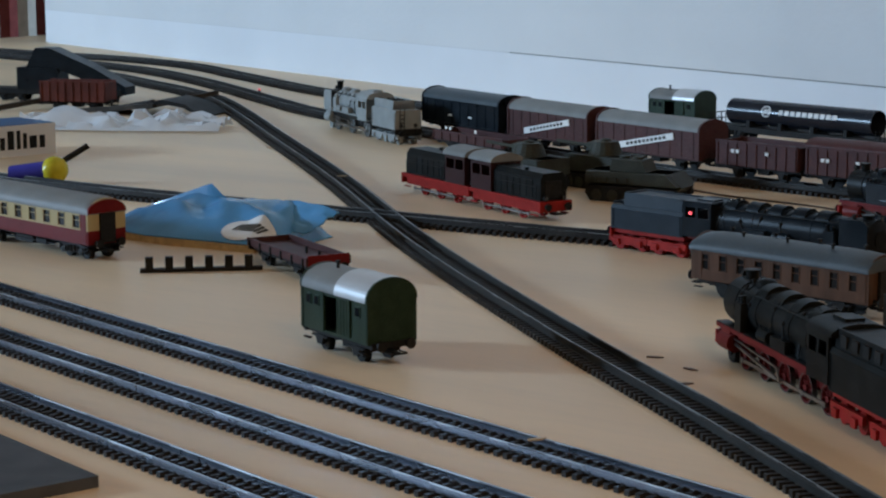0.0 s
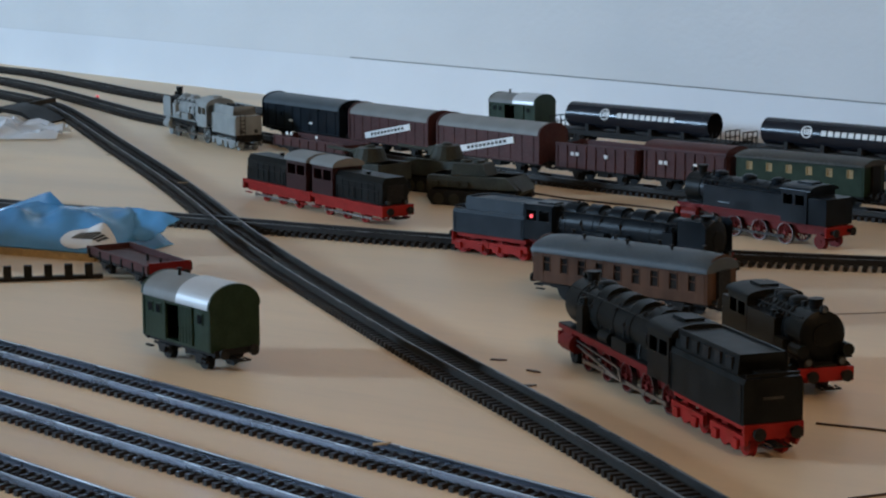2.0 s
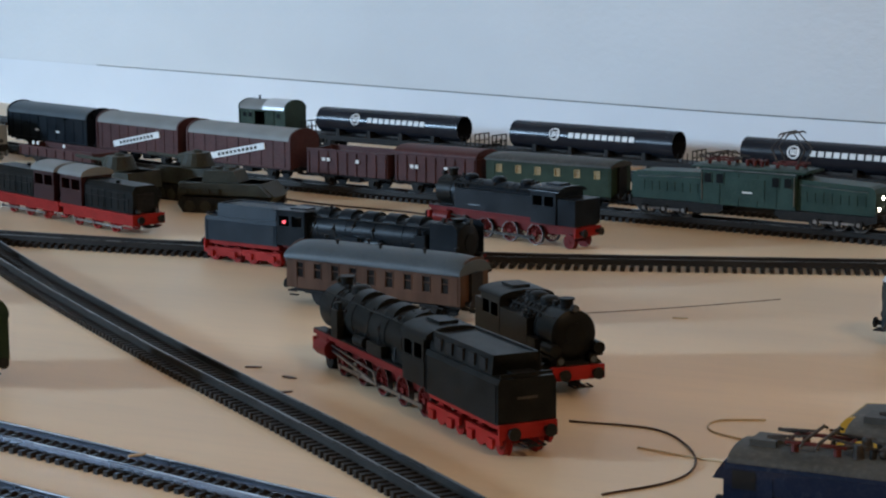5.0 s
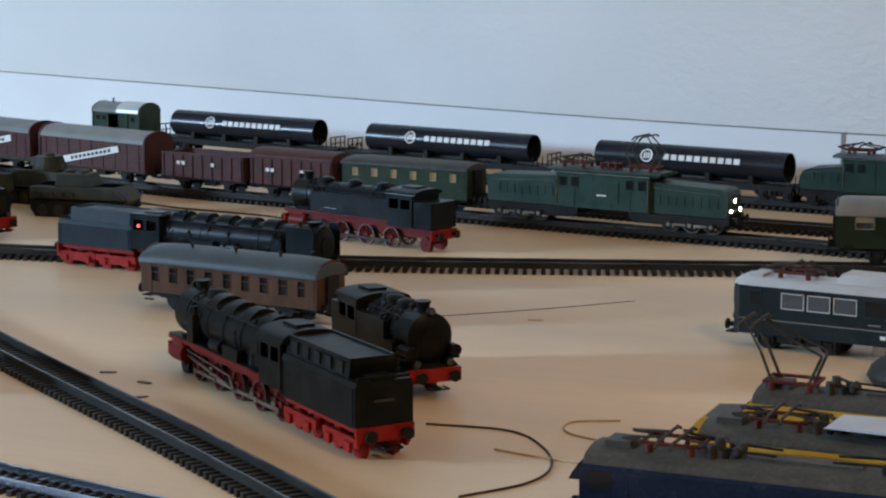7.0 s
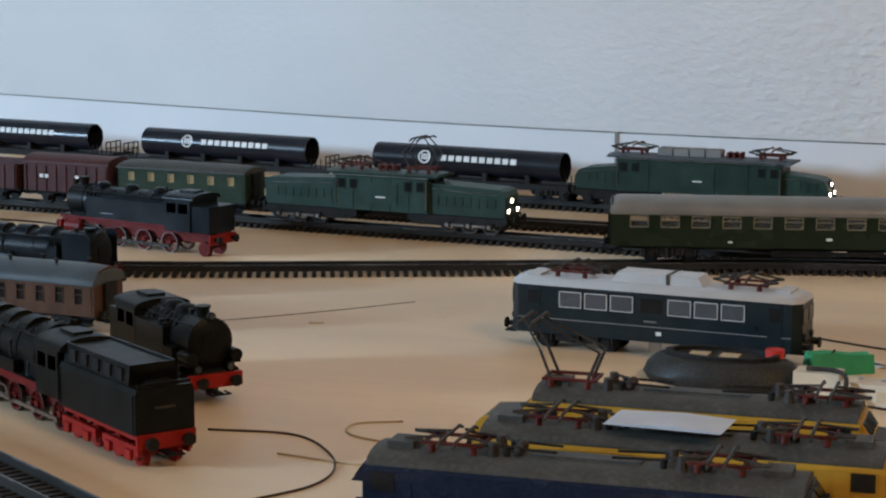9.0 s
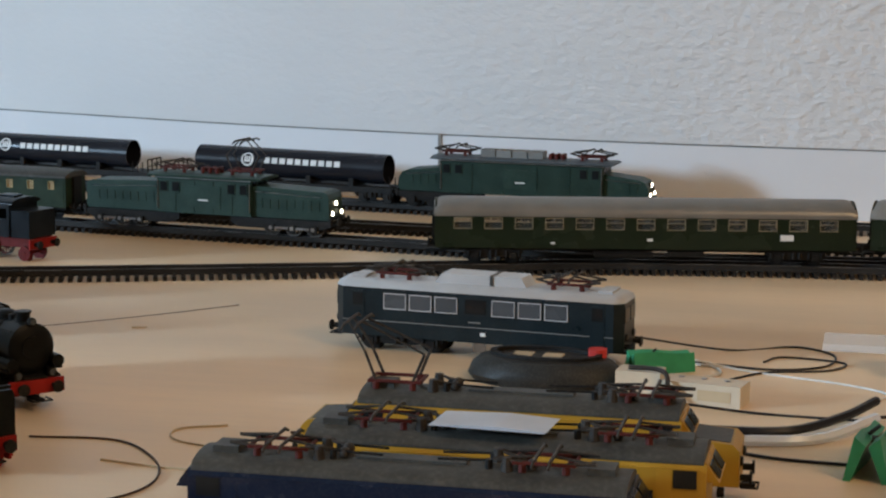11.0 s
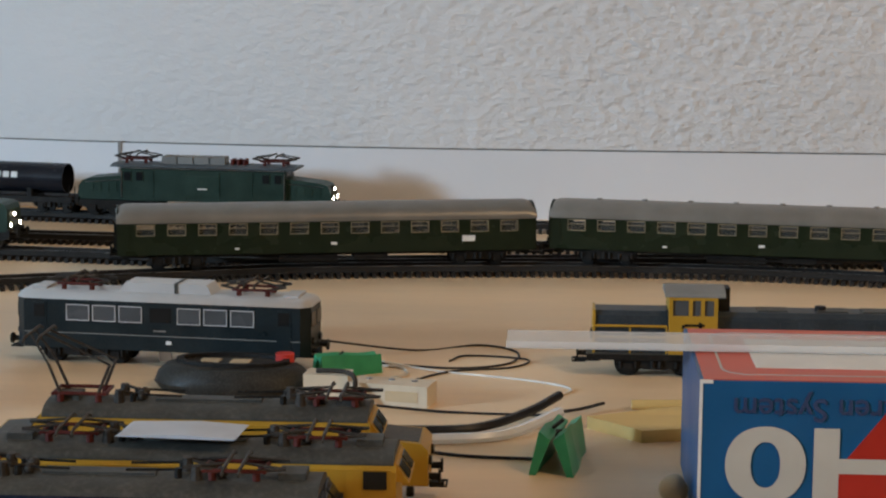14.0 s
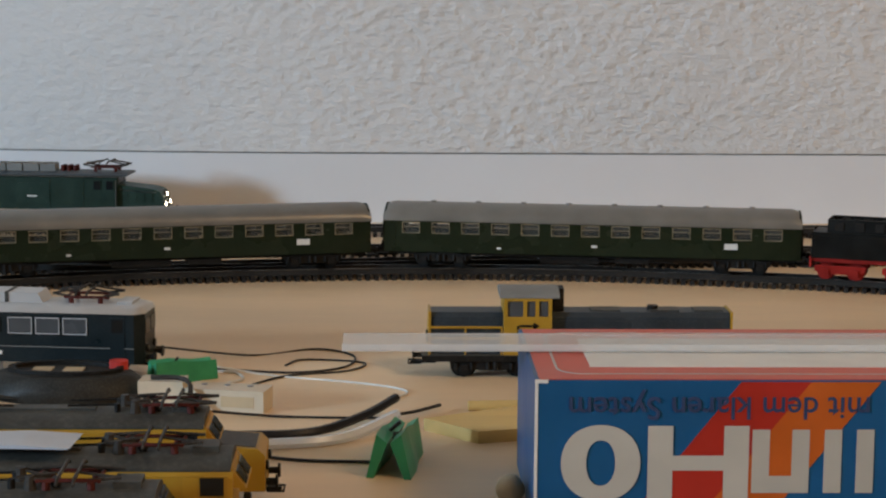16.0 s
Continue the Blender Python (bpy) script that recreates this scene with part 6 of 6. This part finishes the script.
# wires
wire("black_wire", "thin black wire looping on the board", [(-0.128, 1.128, 0.01), (-0.075, 1.150), (-0.04, 1.168), (-0.018, 1.150), (-0.022, 1.118), (-0.05, 1.103), (-0.09, 1.112), (-0.125, 1.126)], 0.65, WIREBLACK)
wire("black_wire", "thin black wire looping on the board", [(-0.055, 1.122), (-0.045, 1.138), (-0.012, 1.130), (-0.02, 1.108), (-0.052, 1.095), (-0.072, 1.070)], 0.6, WIREBLACK)
wire("grey_cable", "dark grey cable bent over a terminal block", [(-0.118, 1.026, 0.0145), (-0.104, 1.022, 0.0150), (-0.0975, 1.014, 0.0135), (-0.0970, 1.007, 0.006), (-0.096, 1.001, 0.001)], 1.3, DUSTARM)
wire("white_wire", "thin white wire curling on the board", [(-0.12, 1.112, 0.006), (-0.095, 1.105, 0.004), (-0.06, 1.095), (-0.01, 1.075), (0.012, 1.055), (-0.002, 1.030)], 0.6, WIREWHITE)
wire("white_wire", "thin white wire curling on the board", [(-0.10, 1.106), (-0.082, 1.103), (-0.076, 1.085), (-0.085, 1.072)], 0.8, WIREWHITE)
wire("black_wire", "straight thin black wire beside the terminal block", [(-0.10, 1.000, 0.004), (-0.05, 0.998), (0.0, 0.995), (0.000, 0.9952)], 0.7, WIREBLACK)
wire("black_cable", "thick black cable bundle on the board", [(-0.075, 0.945, 0.004), (-0.035, 0.952, 0.004), (-0.01, 0.978, 0.006), (0.006, 1.000, 0.010)], 2.2, WIREBLACK)
wire("clear_tube", "pale clear plastic sleeve beside a cable", [(-0.055, 0.932, 0.003), (-0.02, 0.945, 0.003), (0.006, 0.980, 0.006)], 2.6, FILM)
wire("black_wire", "thin black wire ending at a green clip", [(-0.075, 0.928), (-0.04, 0.912), (-0.005, 0.908)], 0.8, WIREBLACK)
wire("black_wire", "thin black wire with a crimped tip", [(0.005, 0.992, 0.003), (0.016, 1.000, 0.003), (0.028, 1.014, 0.003)], 0.9, WIREBLACK)
wire("brown_wire", "stiff brown wire bent into a hook", [(-0.377, 0.869), (-0.336, 0.872), (-0.310, 0.848), (-0.296, 0.818), (-0.297, 0.790), (-0.315, 0.760)], 0.55, WIREBROWN)
wire("pale_wire", "thin pale wire curl on the board", [(-0.295, 0.912), (-0.315, 0.900), (-0.310, 0.880), (-0.280, 0.868)], 0.5, BEIGE)
wire("brown_wire", "short brown wire beside the engine roof", [(-0.262, 0.905), (-0.240, 0.908), (-0.225, 0.915)], 0.7, WIREBROWN)
wire("pale_wire", "thin pale wire on the board", [(-0.33, 0.838), (-0.30, 0.832), (-0.27, 0.830)], 0.5, BEIGE)
wire("black_wire", "thin dark wire under the goods train", [(-1.0, 1.50), (-0.93, 1.485), (-0.86, 1.462), (-0.78, 1.452), (-0.74, 1.440)], 0.8, WIREBROWN)

# bag with a label
bg = thing("plastic_bag", "crumpled blue printed plastic bag with sand-coloured granules", "bag")
def bag_point(u, v, lift=0.0):
    """A point on the bag's skin, in metres from its base; v runs from front to back."""
    x = -88 + 172 * u
    y = (v - 0.5) * 84 * (0.55 + 0.45 * min(1, u / 0.4))
    side = min(1, u / 0.42) ** 0.8 * min(1, (1 - u) / 0.10)
    e = side * min(1, v / 0.42) ** 0.85 * min(1, (1 - v) / 0.25) ** 0.7
    fold = abs(noise.noise(Vector((u * 5 + v * 2, v * 3, 2))))
    h = 6 * min(1, side * 2) + 19 * e + 9 * (0.35 - fold) * e + 3 * abs(noise.noise(Vector((u * 12, v * 8, 5)))) * e
    return Vector((x, y, max(1.0, h) + lift)) * K


def sheet(bm, at, nu, nv, drop):
    """A closed thin skin over a grid of points, drop deep (metres)."""
    up = [[bm.verts.new(at(i / (nu - 1), j / (nv - 1))) for j in range(nv)] for i in range(nu)]
    dn = [[bm.verts.new(p.co - Vector((0, -0.3 * drop, drop))) for p in row] for row in up]
    for i in range(nu - 1):
        for j in range(nv - 1):
            bm.faces.new((up[i][j], up[i + 1][j], up[i + 1][j + 1], up[i][j + 1]))
            bm.faces.new((dn[i][j], dn[i][j + 1], dn[i + 1][j + 1], dn[i + 1][j]))
    for i in range(nu - 1):
        for j in (0, nv - 1):
            bm.faces.new((up[i][j], up[i + 1][j], dn[i + 1][j], dn[i][j]))
    for j in range(nv - 1):
        for i in (0, nu - 1):
            bm.faces.new((up[i][j], up[i][j + 1], dn[i][j + 1], dn[i][j]))


def peak_point(p, q):
    # stiff pointed flap standing up along the back
    top = 9 + 28 * p / 0.82 if p < 0.82 else 37 - 14 * (p - 0.82) / 0.18
    wave = 3 * math.sin(3 * p + 2 * q)
    return Vector((-86 + 98 * p, 12 + 10 * q + wave, 4 + (top - 4) * q)) * K


def wing_point(p, q):
    # crumpled corner sticking out over the board
    z = 28 - 4 * p - q * (21 - 9 * p) + 3.0 * noise.noise(Vector((p * 3, q * 4, 8))) + 3 * math.sin(math.pi * p) * (1 - q)
    return Vector((52 + 56 * p - 14 * q * p * p, 20 - 6 * p - 18 * q, z)) * K


bm = bmesh.new()
sheet(bm, bag_point, 44, 26, 0.0008)
sheet(bm, peak_point, 18, 10, 0.0009)
sheet(bm, wing_point, 18, 14, 0.0009)
part("film", bm, BAGBLUE, bg, smooth=True)
bm = bmesh.new()
ring = [[bm.verts.new(bag_point(0.865 + f * 0.115 * math.cos(g) + f * 0.03 * math.sin(g), 0.15 + f * 0.14 * math.sin(g), 0.9)) for g in np.linspace(0, 2 * math.pi, 33)[:-1]] for f in (1.0, 0.8, 0.6, 0.4, 0.2)]
for a, b in zip(ring, ring[1:]):
    for i in range(32):
        bm.faces.new((a[i], a[(i + 1) % 32], b[(i + 1) % 32], b[i]))
bm.faces.new(ring[-1])
lb = part("label", bm, CARDWHITE, bg, "white oval label with dark printed bars")
for k in range(8):
    bm = bmesh.new()
    u0 = 0.795 + 0.017 * k
    q = [[bm.verts.new(bag_point(u0 + du + 0.02 * w, 0.10 + 0.10 * w, 1.4)) for du in (0, 0.012)] for w in (0, 0.33, 0.66, 1.0)]
    for a, b in zip(q, q[1:]):
        bm.faces.new((a[0], a[1], b[1], b[0]))
    part("printed_bar", bm, DUSTROOF, lb)
bm = bmesh.new()
prism(bm, [(-60, -34), (0, -43.5), (74, -43), (70, -20), (-66, -16)], 0, 5, "z")
part("granule_fill", bm, BAGSAND, bg, bevel=2.0)
put(bg, -1.054, 1.050, 9)

# studded strip
sp = thing("studded_strip", "black plastic strip with a row of square studs", "plastic strip")
part("bar", bm_box(-40, 40, -3, 3, 0, 2.5), DARKSTEEL, sp)
for k in range(6):
    part("stud", bm_box(-34 + 13 * k - 2.6, -34 + 13 * k + 2.6, -2.6, 2.6, 2.5, 10), DARKSTEEL, sp)
put(sp, -0.954, 0.948, 46)

# screwdriver
sd = thing("screwdriver", "screwdriver with yellow and blue handle and dark shaft", "tool")
bm = bmesh.new()
ball(bm, (0, 0, 12), 12)
part("handle_cap", bm, BALLYELLOW, sd, "glossy yellow ball end", smooth=True)
bm = bmesh.new()
tube(bm, (-6, 0, 11), (-40, 0, 8), 9, 18, 7)
part("handle", bm, HANDLEBLUE, sd, smooth=True)
bm = bmesh.new()
tube(bm, (4, 4, 18), (26, 14, 32), 2.6, 12)
part("shaft", bm, DARKSTEEL, sd)
put(sd, -1.366, 1.182, 30)

# cardboard carton with printed bars
mb = thing("cardboard_box", "white cardboard carton with dark bars and a blue top", "box")
part("carton", bm_box(-240, 0, 0, 70, 0, 30), CARDWHITE, mb, bevel=0.6)
part("blue_top", bm_box(-239, -1, 1, 69, 29.8, 30.4), BOXBLUE, mb)
for x, w, h in ((-84, 9, 12), (-72, 8, 12), (-61, 5, 12), (-53, 7, 18), (-43, 4, 18), (-36, 4, 15), (-29, 8, 12), (-18, 6, 12)):
    part("printed_bar", bm_box(x, x + w, -0.4, 0.1, 7, 7 + h), DARKSTEEL, mb)
put(mb, -1.540, 1.335, 80)

# heap at the far end
cr = thing("crane_wagon", "dark green crane wagon with a heavy slanting jib", "railway wagon")
bm = bmesh.new()
box(bm, -90, 90, -15, 15, 9, 16)
part("frame", bm, DARKSTEEL, cr)
bm = bmesh.new()
box(bm, -50, 5, -16, 16, 16, 42)
part("house", bm, SLATE, cr, bevel=1.5)
bm = bmesh.new()
prism(bm, [(-38, 42), (-25, 66), (-5, 66), (50, 44), (96, 20), (96, 10), (45, 26), (0, 42)], -14, 14, "y")
part("jib", bm, SLATE, cr)
for a in (-1, 1):
    bogie(cr, a * 60, 24)
put(cr, -1.962, 1.71, 22)
put(open_wagon("rusty brown hopper wagon with open top", 84, 32, 34, paint=RUST), -1.855, 1.645, 24)
hp = thing("roofing_scrap", "dark curled scrap of roofing under the wagons", "scrap")
bm = bmesh.new()
prof = [(-60, 0), (-20, 12), (20, 20), (50, 15), (72, 2), (72, 0), (48, 11), (20, 15), (-18, 8), (-56, 0)]
prism(bm, prof, -32, 30, "y")
part("scrap", bm, DARKSTEEL, hp, smooth=True)
put(hp, -1.742, 1.668, 18)
for x, y, a, ln, tilt in ((-1.800, 1.690, 48, 95, 10), (-1.835, 1.600, 20, 120, 5), (-1.925, 1.565, 60, 110, 8), (-1.81, 1.640, 5, 80, 10)):
    br = thing("metal_bar", "dark flat metal bar leaning in the heap", "scrap", "heap of bars")
    bm = bmesh.new()
    rise = ln * math.sin(radians(tilt))
    prism(bm, [(0, 0), (8, 0), (ln, rise), (ln, rise + 5), (0, 5)], -4, 4, "y")
    part("bar", bm, DUSTARM, br, bevel=0.5)
    put(br, x, y, a)
fl = thing("plastic_film", "crumpled clear plastic film lying on the board", "plastic film")
bm = bmesh.new()
g = [[bm.verts.new(Vector(((i / 23 - 0.5) * 230, (j / 13 - 0.5) * 80 * (1 - 0.3 * abs(i / 23 - 0.5)), 2 + (34 * abs(noise.noise(Vector((i * 0.33, j * 0.4, 1)))) + 12 * abs(noise.noise(Vector((i * 0.9, j * 0.8, 3))))) * max(0.0, math.sin(math.pi * j / 13)) ** 0.6)) * K) for j in range(14)] for i in range(24)]
for i in range(23):
    for j in range(13):
        bm.faces.new((g[i][j], g[i + 1][j], g[i + 1][j + 1], g[i][j + 1]))
part("sheet", bm, FILM, fl, smooth=True)
put(fl, -1.655, 1.530, 30)

# flat slab in a shadow grey, added over the dark near corner
gm = thing("dark_slab", "flat dark grey slab over the near corner of the board", "mat")
part("felt", bm_box(-300, 0, -200, 0, 0, 5), SHADOWGREY, gm, bevel=1.0)
put(gm, -0.622, 0.556, -13)

# scraps of wood and dirt
for i, (x, y, a) in enumerate(((-0.575, 0.905, 20), (-0.545, 0.892, -10), (-0.53, 0.862, 40), (-1.40, 1.49, 0), (-0.42, 1.13, 15), (-0.71, 0.735, 10), (-0.507, 0.704, 60), (-1.160, 1.324, 30))):
    ch = thing("wood_chip", "small brown chip of wood lying on the board", "chip", "wood chips")
    bm = bmesh.new()
    prism(bm, [(-4, -0.8), (2, -1.4), (5, 0.4), (1, 1.5), (-3.5, 1)], 0, 0.7, "z")
    part("chip", bm, TEAK if i < 3 else BEIGE, ch)
    put(ch, x, y, a, 0.0078 if i > 5 else 0)

wire("pencil_line", "faint grey pencil line curving on the board", [(-0.50, 1.100, 0.00005), (-0.46, 1.135, 0.00005), (-0.42, 1.175, 0.00005), (-0.385, 1.215, 0.00005)], 0.35, BROWN, "pencil marks")

# red point lamps in the turnouts
for x, y in ((-1.835, 1.935), (-0.068, 1.500)):
    pl = thing("turnout_lantern", "tiny glowing red turnout lantern between tracks", "signal lamp", "turnout lanterns")
    part("post", bm_box(-1.2, 1.2, -1.2, 1.2, 0, 4), DARKSTEEL, pl)
    part("lens", bm_box(-1.1, 1.1, -1.1, 1.1, 4, 6), REDLAMP, pl)
    put(pl, x, y)

# striped curtain beyond the wall's end
ct = thing("curtain", "red and pale striped curtain beyond the wall end", "curtain")
for k in range(12):
    bm = bmesh.new()
    x0 = -210 + 35 * k
    prism(bm, [(x0, 0), (x0 + 17, 9), (x0 + 35, 0), (x0 + 35, 4), (x0 + 17, 13), (x0, 4)], 0, 1500, "z")
    part("stripe", bm, CURTAINRED if k % 2 else CURTAINPALE, ct)
put(ct, -3.06, 2.66, 40, -0.05)

lay_sleepers()
